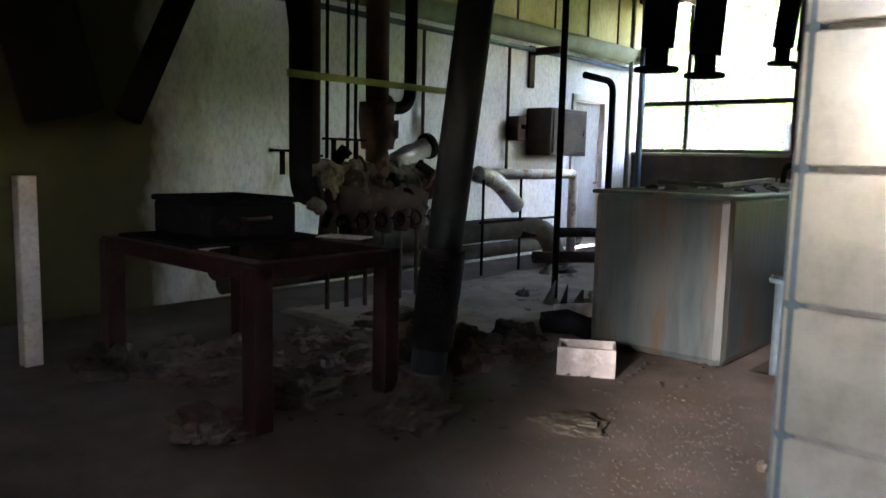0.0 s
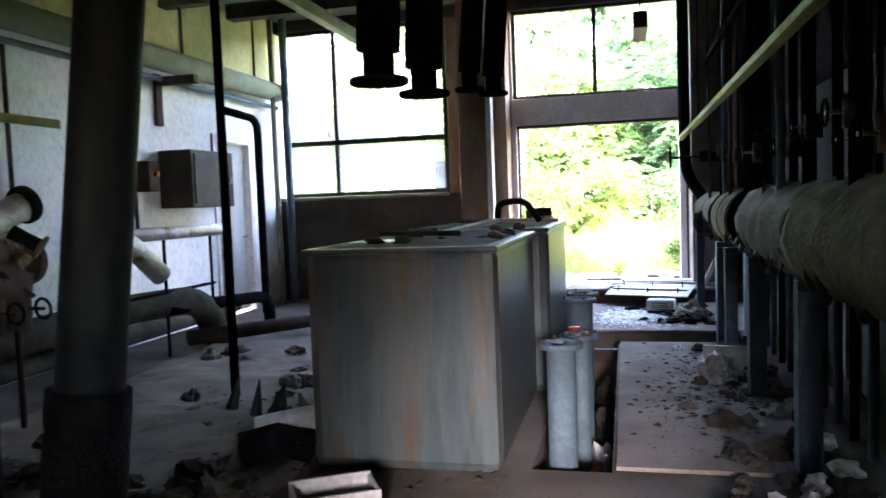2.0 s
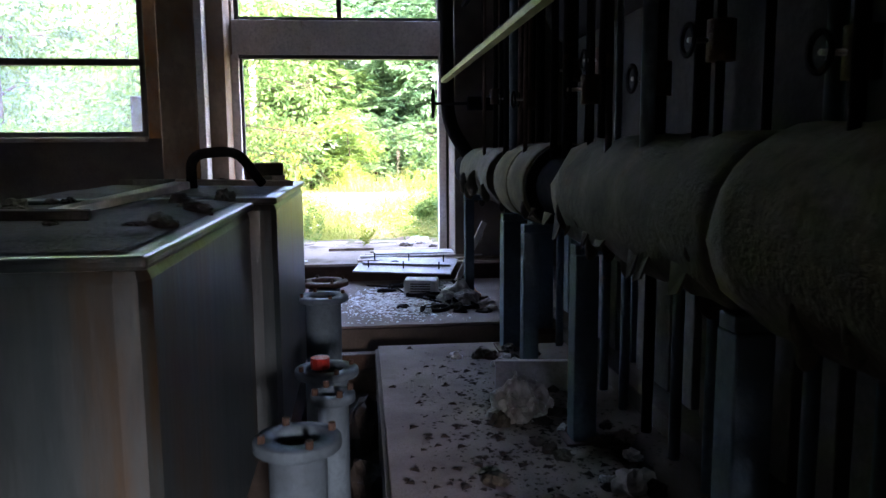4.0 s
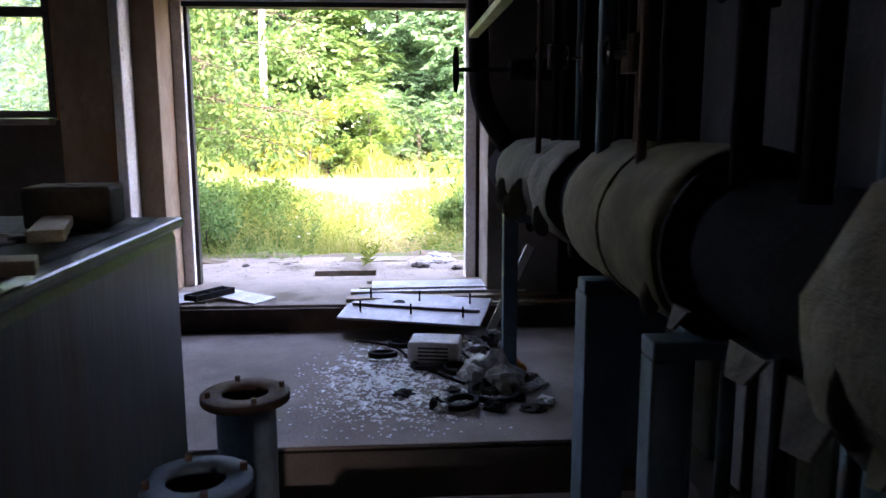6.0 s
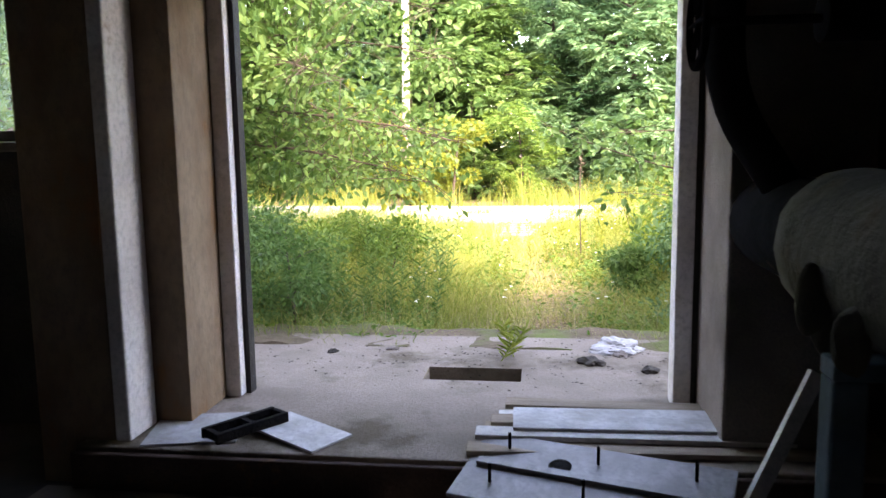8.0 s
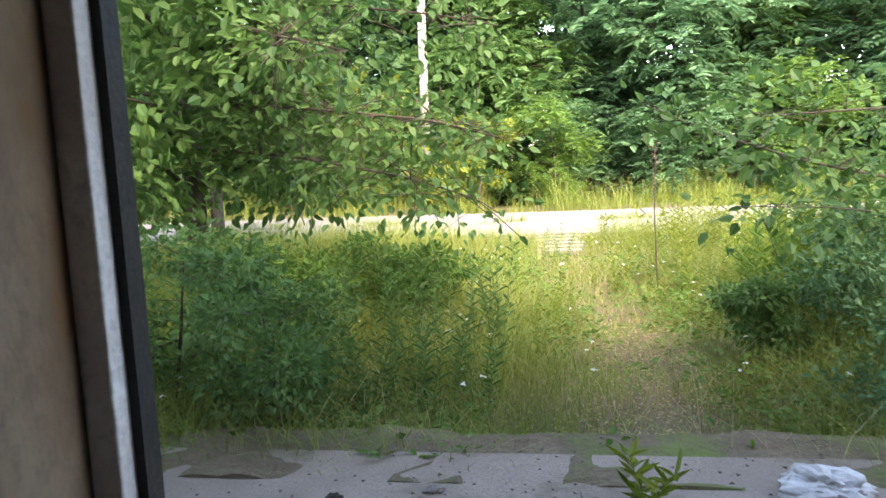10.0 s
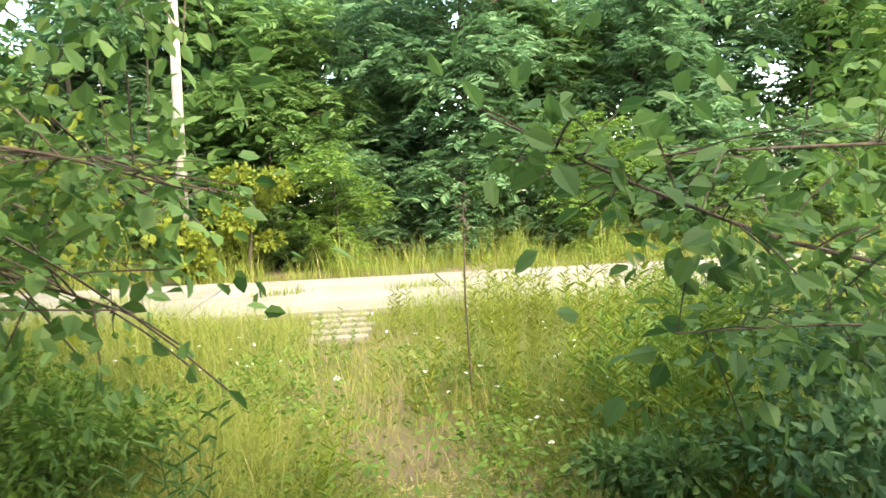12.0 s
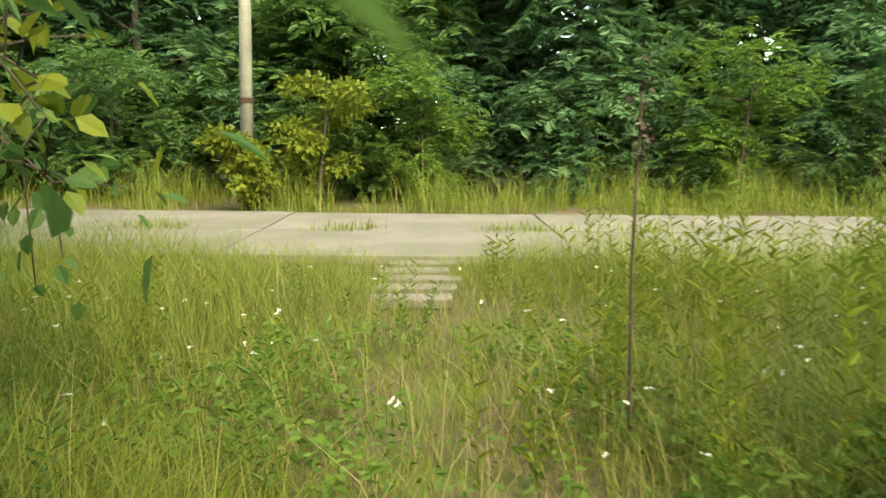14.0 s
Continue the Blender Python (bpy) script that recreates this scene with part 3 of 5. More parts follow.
rack = thing("riser_bank", "dense bank of thin dark vertical pipes with valves", "pipes")
rng = random.Random(9)
for k in range(44):
    y = 2.6 + k * 0.195 + rng.uniform(-0.05, 0.05)
    x = -0.28 + rng.uniform(-0.16, 0.2)
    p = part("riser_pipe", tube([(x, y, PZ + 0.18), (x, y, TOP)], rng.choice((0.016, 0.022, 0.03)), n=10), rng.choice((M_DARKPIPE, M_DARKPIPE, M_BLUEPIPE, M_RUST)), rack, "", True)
    if k % 3 == 0:
        zc = rng.uniform(1.65, 2.0)
        part("valve_body", tube([(x, y, zc - 0.07), (x, y, zc - 0.03), (x, y, zc + 0.03), (x, y, zc + 0.07)], 0.05, n=12), M_RUST, rack, "", True)
        part("valve_wheel", ring_flange((x - 0.12, y, zc), (1, 0, 0), 0.045, 0.062, 0.012, n=16), M_DARKPIPE, rack)
        part("valve_stem", tube([(x, y, zc), (x - 0.12, y, zc)], 0.009, n=8), M_STEEL, rack)
for z in (2.35, 2.9):
    part("crossbar", box(-0.5, 2.3, z, -0.46, 11.4, z + 0.05, bevel=0.004), M_DARKPIPE, rack)
rail = thing("cable_tray", "yellowish metal cable tray hung beside the pipe bank", "cable tray")
part("channel", box(-0.03, -4.6, -0.022, 0.03, 4.6, 0.022, bevel=0.004, m=pose(-0.66, 7.0, 2.2)), M_TAPE, rail)
for k in range(5):
    part("hanger_rod", tube([(-0.66, 2.8 + 2.1 * k, 2.21), (-0.66, 2.8 + 2.1 * k, TOP)], 0.008, n=6), M_DARKPIPE, rail)
big = thing("gate_valve", "dark gate valve with a hand wheel near the doorway", "valve", at=(-0.5, 11.35, 1.95))
part("valve_body", tube([(0.35, 0, 0), (0.12, 0, 0), (0.05, 0, 0)], 0.07, n=16), M_DARKPIPE, big, "", True)
part("stem", tube([(0.1, 0, 0), (-0.3, 0, 0)], 0.014, n=8), M_DARKPIPE, big)
part("hand_wheel", ring_flange((-0.3, 0, 0), (1, 0, 0), 0.12, 0.145, 0.02), M_DARKPIPE, big)
for k in range(3):
    w = k * math.pi / 3
    part("spoke", tube([(-0.3, math.cos(w) * 0.13, math.sin(w) * 0.13), (-0.3, -math.cos(w) * 0.13, -math.sin(w) * 0.13)], 0.008, n=6), M_DARKPIPE, big)

posts = []
for x, y, wdt, h in [(-0.5, 10.9, 0.045, 1.0), (-0.45, 9.0, 0.08, 0.98), (-0.5, 8.2, 0.05, 0.98), (-0.45, 7.2, 0.06, 0.98), (-0.45, 5.6, 0.06, 0.98), (-0.45, 4.0, 0.06, 0.98), (-0.1, 9.6, 0.09, 1.0)]:
    t = thing("pipe_support", "blue grey steel post carrying the lagged pipe", "support", "posts under the lagged pipe", (x, y, 0))
    part("post", box(-wdt, -wdt, 0.012, wdt, wdt, h, bevel=0.008), M_BLUEPIPE, t)
    part("base_plate", box(-wdt - 0.04, -wdt - 0.04, 0.0, wdt + 0.04, wdt + 0.04, 0.04, bevel=0.004), M_RUST, t)
    part("bracket", box(-wdt, -0.05, h, 0.35, 0.05, h + 0.05, bevel=0.006), M_BLUEPIPE, t)

# lower thin pipes under the main
for k in range(18):
    y = 3.0 + k * 0.36
    o = link("drop_pipe", tube([(-0.06, y, 0.0), (-0.06, y, 1.0)], 0.028, n=10), M_BLUEPIPE if k % 3 else M_DARKPIPE, smooth=True)
    tagged(o, "thin grey pipe dropping from the lagged main", "pipe", "drop pipes under the main")

# ---- left side: pipes, table, wall fittings ----
tb = thing("red_steel_table", "heavy dull red steel table frame with rubbish under it", "table", at=(0, 0, 0))
for x, y in ((-3.4, 3.3), (-3.34, 2.3), (-5.0, 3.3), (-5.0, 2.3)):
    part("leg", box(x - 0.06, y - 0.06, 0, x + 0.06, y + 0.06, 0.9, bevel=0.008), M_RED, tb)
part("side_rail", box(-5.05, 2.25, 0.82, -3.28, 2.36, 0.92, bevel=0.008), M_RED, tb)
part("side_rail", box(-5.05, 3.25, 0.82, -3.34, 3.36, 0.92, bevel=0.008), M_RED, tb)
part("end_rail", box(-3.4, 2.361, 0.82, -3.3, 3.249, 0.915, bevel=0.008), M_RED, tb)
part("end_rail", box(-5.05, 2.361, 0.82, -4.94, 3.249, 0.915, bevel=0.008), M_RED, tb)
part("tabletop", box(-4.9, 2.3, 0.921, -4.0, 3.3, 0.945, bevel=0.006), M_DARKPIPE, tb, "dark sheet metal top")
cr = thing("crate", "dark metal crate standing on the red table", "crate", at=(-4.55, 2.88, 0.946))
part("body", box(-0.35, -0.33, 0, 0.35, 0.33, 0.21, bevel=0.015), M_DARKPIPE, cr)
part("lid", box(-0.365, -0.345, 0.212, 0.365, 0.345, 0.25, bevel=0.012), M_DARKPIPE, cr)
part("handle", tube(bend([(0.35, -0.1, 0.12), (0.4, -0.1, 0.12), (0.4, 0.1, 0.12), (0.35, 0.1, 0.12)], 0.03), 0.01, n=8), M_RUST, cr)
tagged(link("paper_sheet", box(-0.16, -0.1, 0, 0.16, 0.1, 0.008, m=pose(-3.8, 3.3, 0.947, 0, 0, 20)), M_PAPER), "dirty white sheet lying on the red table", "paper")

col = thing("leaning_column", "thick green black steel pipe column leaning slightly", "column")
c0, c1 = Vector((-3.24, 3.51, 0)), Vector((-2.92, 3.88, TOP))
at = lambda z: c0 + (c1 - c0) * (z / TOP)
part("shaft", tube([at(0.0), at(2.0), at(TOP)], 0.115, n=24), M_COLUMN, col, smooth=True)
part("sleeve", tube([at(0.28 + 0.07 * i) for i in range(10)], 0.14, n=22, wobble=0.03, seed=3), M_RUBBER, col, "black ragged tar sleeve", True)
part("foot", tube([at(0.0), at(0.12)], 0.165, n=22), M_DADO, col, "concrete foot")

mani = thing("pipe_manifold", "rusty valve manifold with crumbling lagging", "manifold")
MX = -5.6
part("header", tube([(MX, 4.3 + 0.1 * i, 1.3) for i in range(17)], 0.13, n=18, wobble=0.18, seed=2), M_CRUMB, mani, "crumbling lagging", True)
part("header", tube([(MX + 0.1, 4.6 + 0.1 * i, 1.05) for i in range(13)], 0.14, n=16, wobble=0.22, seed=8), M_RUST, mani, "", True)
part("foil_branch", tube([(MX, 5.5 + 0.06 * i, 1.42 + 0.02 * i) for i in range(9)], 0.1, n=16, wobble=0.12, seed=4), M_FOIL, mani, "crumpled foil lagging", True)
part("end_flange", ring_flange((MX, 6.02, 1.6), (0, 1, 0.3), 0.02, 0.14, 0.05), M_DARKPIPE, mani)
part("end_flange", ring_flange((MX + 0.1, 5.88, 1.2), (0, 1, 0), 0.02, 0.17, 0.06), M_RUST, mani)
rng = random.Random(12)
for k in range(6):
    y = 4.55 + 0.24 * k
    part("valve_body", tube([(MX + 0.12, y, 1.02), (MX + 0.14, y, 0.94), (MX + 0.14, y, 0.86), (MX + 0.12, y, 0.74)], 0.085, n=14, wobble=0.1, seed=k), M_RUST, mani, "", True)
    part("valve_wheel", ring_flange((MX + 0.34, y, 0.88), (1, 0, 0.2), 0.06, 0.08, 0.014, n=18), M_DARKPIPE, mani)
    part("valve_stem", tube([(MX + 0.14, y, 0.88), (MX + 0.35, y, 0.88)], 0.012, n=8), M_RUST, mani)
    part("drain_pipe", tube([(MX + 0.12, y, 0.76), (MX + 0.12, y, 0.0)], 0.022, n=8), M_RUST, mani, "", True)
for y, z in ((4.13, 1.5), (4.45, 1.46), (4.72, 1.62), (5.0, 1.62)):
    part("spindle", tube([(MX, y, 1.3), (MX, y, z)], 0.025, n=10), M_DARKPIPE, mani)
    part("tee_handle", box(MX - 0.02, y - 0.13, z, MX + 0.02, y + 0.13, z + 0.025, bevel=0.004), M_DARKPIPE, mani)

rng = random.Random(61)
for k in range(22):
    y, z = rng.uniform(4.3, 5.9), rng.uniform(0.75, 1.5)
    a2 = rng.uniform(0, 6.28)
    p = Vector((MX + rng.uniform(0.0, 0.25), y, z))
    q = p + Vector((rng.uniform(0.02, 0.15), math.cos(a2) * 0.18, math.sin(a2) * 0.14))
    part("fitting", tube([p, (p + q) / 2, q], rng.uniform(0.03, 0.07), n=10, wobble=0.2, seed=k), rng.choice((M_RUST, M_DARKPIPE, M_CRUMB)), mani, "", True)
    if k % 3 == 0:
        part("fitting_flange", ring_flange(q, q - p, 0.015, 0.085, 0.025, n=16), M_RUST, mani)
for k in range(8):
    y = 4.4 + 0.19 * k
    part("loose_lagging", tube([(MX + 0.1, y, 1.28), (MX + 0.16, y + 0.03, 1.12), (MX + 0.15, y + 0.05, 1.28 - rng.uniform(0.25, 0.45))], 0.05, n=12, wobble=0.22, seed=k + 50, r_end=0.02), M_CRUMB if k % 2 else M_DEBRIS, mani)


def wall_pipe(name, pts, r, mat, label, b=0.2):
    o = link(name, tube(bend(pts, b), r, n=16), mat, smooth=True)
    return tagged(o, label, "pipe", "pipes along the west wall")


wall_pipe("vertical_pipe", [(MX + 0.3, 4.1, TOP), (MX + 0.3, 4.1, 1.15), (MX, 4.5, 1.1)], 0.1, M_DARKPIPE, "thick dark vertical pipe bending into the manifold", 0.3)
wall_pipe("vertical_pipe", [(MX, 4.45, TOP), (MX, 4.45, 1.35)], 0.085, M_RUST, "rusty brown vertical pipe above the manifold")
wall_pipe("vertical_pipe", [(MX - 0.3, 4.2, TOP), (MX - 0.3, 4.68, 1.4)], 0.05, M_DARKPIPE, "dark slanting pipe above the manifold")
wall_pipe("vertical_pipe", [(MX, 5.26, TOP), (MX, 5.28, 1.4)], 0.115, M_RUST, "scaled rusty riser with a valve")
wall_pipe("vertical_pipe", [(MX, 5.74, TOP), (MX, 5.74, 1.97), (MX, 5.3, 1.97)], 0.065, M_DARKPIPE, "dark pipe with an elbow into the riser", 0.25)
for y in (4.72, 4.98, 5.08):
    wall_pipe("thin_pipe", [(MX - 0.1, y, TOP), (MX - 0.1, y, 1.45)], 0.017, M_DARKPIPE, "thin dark vertical pipe")
rv = thing("riser_valve", "bulky rusty valve on the riser", "valve", at=(MX, 5.28, 1.85))
part("body", tube([(0, 0, -0.3), (0, 0, -0.18), (0, 0, -0.1), (0, 0, 0.05), (0, 0, 0.1), (0, 0, 0.16)], 0.17, n=18, wobble=0.12, seed=21), M_RUST, rv, "", True)
part("bonnet", tube([(0, 0, -0.1), (0.15, 0.15, -0.1)], 0.09, n=14), M_RUST, rv, "", True)
part("flange", ring_flange((0, 0.1, 0.12), (0, 1, 0.1), 0.03, 0.13, 0.05), M_RUST, rv)
tagged(link("hanging_strip", box(-0.01, -1.02, -0.03, 0.01, 1.02, 0.03, m=pose(MX + 0.45, 4.87, 2.14)), M_TAPE), "yellow green flat strip across the pipes", "strip")
# long duct and conduits along the west wall
wall_pipe("wall_duct", [(XW + 0.17, -1.5, 3.32), (XW + 0.17, YN - 0.3, 3.32)], 0.14, M_GREENPIPE, "grey green duct along the wall")
wall_pipe("conduit", [(XW + 0.1, -1.5, 3.1), (XW + 0.1, YN - 0.2, 3.1)], 0.035, M_BLUEPIPE, "thin blue grey conduit under the duct")
for y in (6.4, 7.2, 9.0):
    wall_pipe("thin_pipe", [(XW + 0.06, y, 3.1), (XW + 0.06, y, 1.0)], 0.022, M_RUST, "thin rusty pipe down the wall")
for x, y, r in ((-6.5, 12.5, 0.06), (-6.62, 12.3, 0.04), (-6.6, 12.7, 0.05)):
    wall_pipe("corner_pipe", [(x, y, TOP), (x, y, 0.0)], r, M_BLUEPIPE if r > 0.045 else M_GREENPIPE, "grey pipe standing in the corner")
wall_pipe("hook_pipe", [(XW + 0.4, 11.4, 0.0), (XW + 0.4, 11.4, 2.78), (XW + 0.35, 10.6, 2.82)], 0.055, M_DARKPIPE, "dark hooked vent pipe", 0.2)
wall_pipe("thin_pole", [(-4.4, 6.75, 0), (-4.4, 6.75, TOP)], 0.035, M_DARKPIPE, "slim dark steel pole from floor to ceiling")
wall_pipe("lagged_branch", [(-6.2, 7.4, 1.28), (-6.1, 9.6, 1.28), (-6.1, 9.75, 1.28), (-6.1, 9.75, 0.0)], 0.07, M_FOIL, "foil lagged branch pipe on legs", 0.2)
lg = wall_pipe("torn_lagging", [(-6.1, 7.5, 1.28), (-6.1, 7.9, 1.2), (-6.05, 8.3, 0.85)], 0.11, M_FOIL, "torn foil lagging hanging from a branch pipe")
wall_pipe("floor_pipe", [(-6.2, 3.8, 0.45), (-6.2, 8.0, 0.55), (-5.9, 8.8, 0.55), (-5.9, 9.1, 0.0)], 0.15, M_LAG, "thick pale lagged pipe near the floor", 0.3)
wall_pipe("floor_pipe", [(-6.4, 4.0, 0.22), (-6.4, 10.4, 0.25)], 0.1, M_LAG, "pale lagged pipe along the wall foot")
wall_pipe("floor_pipe", [(-6.0, 8.3, 0.5), (-5.6, 9.8, 0.45), (-5.6, 9.8, 0.0)], 0.07, M_DARKPIPE, "dark pipe near the floor")
wall_pipe("floor_pipe", [(-5.9, 8.5, 0.16), (-4.4, 10.6, 0.16)], 0.08, M_RUST, "rusty pipe lying on the floor")
rk = thing("pipe_trestle", "thin dark steel trestle under the branch pipe", "trestle")
for y in (7.5, 8.3, 9.2):
    part("leg", tube([(-6.0, y, 0), (-6.0, y, 1.22)], 0.018, n=8), M_DARKPIPE, rk)
part("crossbar", box(-6.02, 7.45, 0.66, -5.98, 9.25, 0.69), M_DARKPIPE, rk)
eb = thing("switch_cabinet", "brown grey steel switch cabinet on the wall", "cabinet", at=(XW, 0, 0))
part("body", box(0.004, 9.55, 1.55, 0.45, 10.55, 2.25, bevel=0.012), M_BOX, eb)
part("door", box(0.452, 9.6, 1.6, 0.47, 10.5, 2.2, bevel=0.006), M_BOX, eb)
part("handle", tube([(0.47, 10.4, 1.85), (0.5, 10.4, 1.85), (0.5, 10.4, 1.95)], 0.01, n=8), M_STEEL, eb)
sb = thing("small_switch_box", "small rusty switch box beside the cabinet", "switch box", at=(XW, 0, 0))
part("body", box(0.003, 9.05, 1.75, 0.22, 9.25, 2.1, bevel=0.01), M_RUST, sb)
part("knob", tube([(0.22, 9.15, 1.95), (0.27, 9.15, 1.95)], 0.03, n=12), M_ORANGE, sb)
br = thing("wall_bracket", "rusty steel bracket under the duct", "bracket", at=(XW, 9.6, 2.85))
part("upright", box(0.003, -0.06, -0.3, 0.05, 0.06, 0.32, bevel=0.005), M_RUST, br)
part("arm", box(0.05, -0.05, 0.18, 0.55, 0.05, 0.28, bevel=0.005), M_RUST, br)
tagged(link("concrete_post", box(-4.49, 13.95, 0.1, -4.22, 14.15, 2.2, bevel=0.02), M_DADO), "dark concrete post standing outside the window", "post")

# black hanging ducts with flanged ends


def hanging(x, y, z, top, r, label="black pipe hanging from the ceiling with a flanged end"):
    t = thing("hanging_pipe", label, "pipe", "black hanging pipes")
    part("pipe", tube([(x, y, z + 0.16), top], r, n=18), M_DARKPIPE, t, smooth=True)
    part("neck", tube([(x, y, z), (x, y, z + 0.17)], r * 0.7, n=16), M_DARKPIPE, t, smooth=True)
    part("flange", ring_flange((x, y, z), (0, 0, 1), 0.03, r * 1.35, 0.03), M_DARKPIPE, t, smooth=True)


hanging(-2.6, 5.2, 2.15, (-2.5, 5.25, TOP), 0.115)
hanging(-2.54, 5.9, 2.17, (-2.44, 5.95, TOP), 0.115)
hanging(-2.69, 8.1, 2.5, (-2.55, 8.2, TOP), 0.1)
hanging(-2.5, 8.24, 2.47, (-2.36, 8.34, TOP), 0.1)
# dark slanting duct and hanging tank near the west wall
dg = wall_pipe("slanting_duct", [(-5.5, 2.68, 1.72), (-5.5, 4.0, TOP)], 0.1, M_DARKPIPE, "dark slanting duct with an open end")
wall_pipe("slanting_duct", [(-6.4, 2.6, 1.75), (-6.35, 1.9, TOP)], 0.3, M_BOILER, "wide dark duct beside the wall")
tagged(link("white_post", box(-5.56, 1.89, 0.0, -5.44, 2.01, 1.3, bevel=0.01), M_WHITE), "short white painted post", "post")
lb = thing("ceiling_lamp", "hanging fluorescent lamp tray with one bare end", "lamp", at=(0, 0, 0))
part("tray", box(-6.3, 8.9, 3.75, -4.9, 9.06, 3.83, bevel=0.006), M_GREENPIPE, lb)
part("tray", box(-1.22, 11.0, 3.52, -1.05, 11.9, 3.72, bevel=0.01), M_BOX, lb)
for x, y in ((-6.1, 8.98), (-5.1, 8.98), (-1.13, 11.4)):
    part("rod", tube([(x, y, 3.72), (x, y, TOP)], 0.01, n=6), M_DARKPIPE, lb)
bm_ = tagged(link("ceiling_rail", box(-0.07, -3.6, -0.08, 0.07, 3.6, 0.08, bevel=0.01, m=pose(-5.2, 9.0, 4.0)), M_GREENPIPE), "long grey green rail under the ceiling", "rail")

# ---- loose things on the floor ----
wb = thing("white_tray", "dirty white enamel box beside the tank", "box", at=(-2.72, 4.62, 0), rz=30)
part("front", box(-0.2, -0.14, 0, 0.2, -0.12, 0.2, bevel=0.004), M_PAPER, wb)
part("back", box(-0.2, 0.12, 0, 0.2, 0.14, 0.2, bevel=0.004), M_PAPER, wb)
part("side", box(-0.2, -0.119, 0, -0.18, 0.119, 0.19, bevel=0.004), M_PAPER, wb)
part("side", box(0.18, -0.119, 0, 0.2, 0.119, 0.19, bevel=0.004), M_PAPER, wb)
part("bottom", box(-0.179, -0.119, 0, 0.179, 0.119, 0.015), M_PAPER, wb)
bk = thing("plastic_bucket", "white bucket lying on its side by the tank", "bucket", at=(-3.38, 5.6, 0.13), rz=30)
part("shell", tube([(-0.22, 0, 0), (-0.1, 0, 0.005), (0.2, 0, 0.02)], 0.115, n=22, caps=False, r_end=0.135), M_PAPER, bk, "", True)
part("bottom", ring_flange((-0.22, 0, 0), (1, 0, 0), 0.0, 0.115, 0.012), M_PAPER, bk)
part("black_bag", tube([(-0.3, -0.1, -0.05), (-0.1, -0.15, 0.0), (0.1, -0.2, -0.06)], 0.11, n=14, wobble=0.25, seed=7), M_RUBBER, bk, "", True)


def lump(name, x, y, s, seed, mat, label, category, group="", flat=0.5, z=0.0):
    b = bmesh.new()
    bmesh.ops.create_icosphere(b, subdivisions=4 if s > 0.14 else 3, radius=1)
    for v in b.verts:
        k = 1 + 0.09 * noise.noise(v.co * 15 + Vector((seed, 0, 0))) + 0.5 * noise.noise(v.co * 1.8 + Vector((seed * 3.1, 0, 0))) + 0.2 * noise.noise(v.co * 6 + Vector((0, seed, 0)))
        v.co = Vector((v.co.x * s * k, v.co.y * s * 0.8 * k, max(v.co.z * s * flat * k, -0.02)))
    o = link(name, b, mat)
    o.matrix_world = pose(x, y, z + 0.012, 0, 0, seed * 47)
    return tagged(o, label, category, group)


lump("rubble_sack", -2.9, 3.05, 0.3, 2, M_DADO, "grey sack of hardened cement on the floor", "sack", flat=0.4)
lump("rubble_sack", -2.2, 3.6, 0.2, 4, M_LAG, "torn pale lagging piece on the floor", "lagging", flat=0.15)
lump("rubble_sack", -1.3, 2.6, 0.16, 5, M_LAG, "torn pale lagging piece on the floor", "lagging", flat=0.2)
rng = random.Random(31)
for k in range(60):
    x, y = rng.uniform(-5.2, -3.2), rng.uniform(2.0, 5.0)
    lump("rubble_lump", x, y, rng.uniform(0.08, 0.26), k, rng.choice((M_DEBRIS, M_DADO, M_LAG, M_RUST)), "broken lagging and rubble lying on the floor", "rubble", "rubble by the table", flat=rng.uniform(0.3, 0.7))
for k in range(22):
    x, y = rng.uniform(-5.6, -3.4), rng.uniform(5.2, 8.5)
    lump("rubble_piece", x, y, rng.uniform(0.05, 0.16), k + 80, rng.choice((M_DEBRIS, M_SLAB, M_LAG)), "lump of rubble on the sandy floor", "rubble", "rubble on the sandy floor", flat=rng.uniform(0.3, 0.9))
structure("sand_drift", grid_patch(-5.9, 4.2, -3.15, 9.5, 0.03, 0.12, 0.05, 3, drop=0.06), M_SLAB, "drift of pale sand and plaster on the floor", "sand")
for k in range(5):
    x, y = -4.2 + 0.25 * k, 6.4 - 0.15 * k
    b = bmesh.new()
    bmesh.ops.create_cone(b, cap_ends=True, segments=5, radius1=0.1, radius2=0.01, depth=0.26)
    for v in b.verts:
        v.co.x *= 0.35
    o = link("shard", b, M_DEBRIS)
    o.matrix_world = pose(x, y, 0.16, 12 * (k % 3 - 1), 10, 50 * k)
    tagged(o, "dark pointed shard standing in the sand", "shard", "shards in the sand")
for k in range(22):
    x, y = rng.uniform(-3.0, -2.1), rng.uniform(5.5, 8.8)
    lump("tank_rubble", x, y, rng.uniform(0.02, 0.07), k + 700, rng.choice((M_DEBRIS, M_RUBBER, M_DEBRIS, M_SLAB)), "small rubble lying on the tank top", "rubble", "rubble on the tanks", flat=rng.uniform(0.4, 0.9), z=1.27)
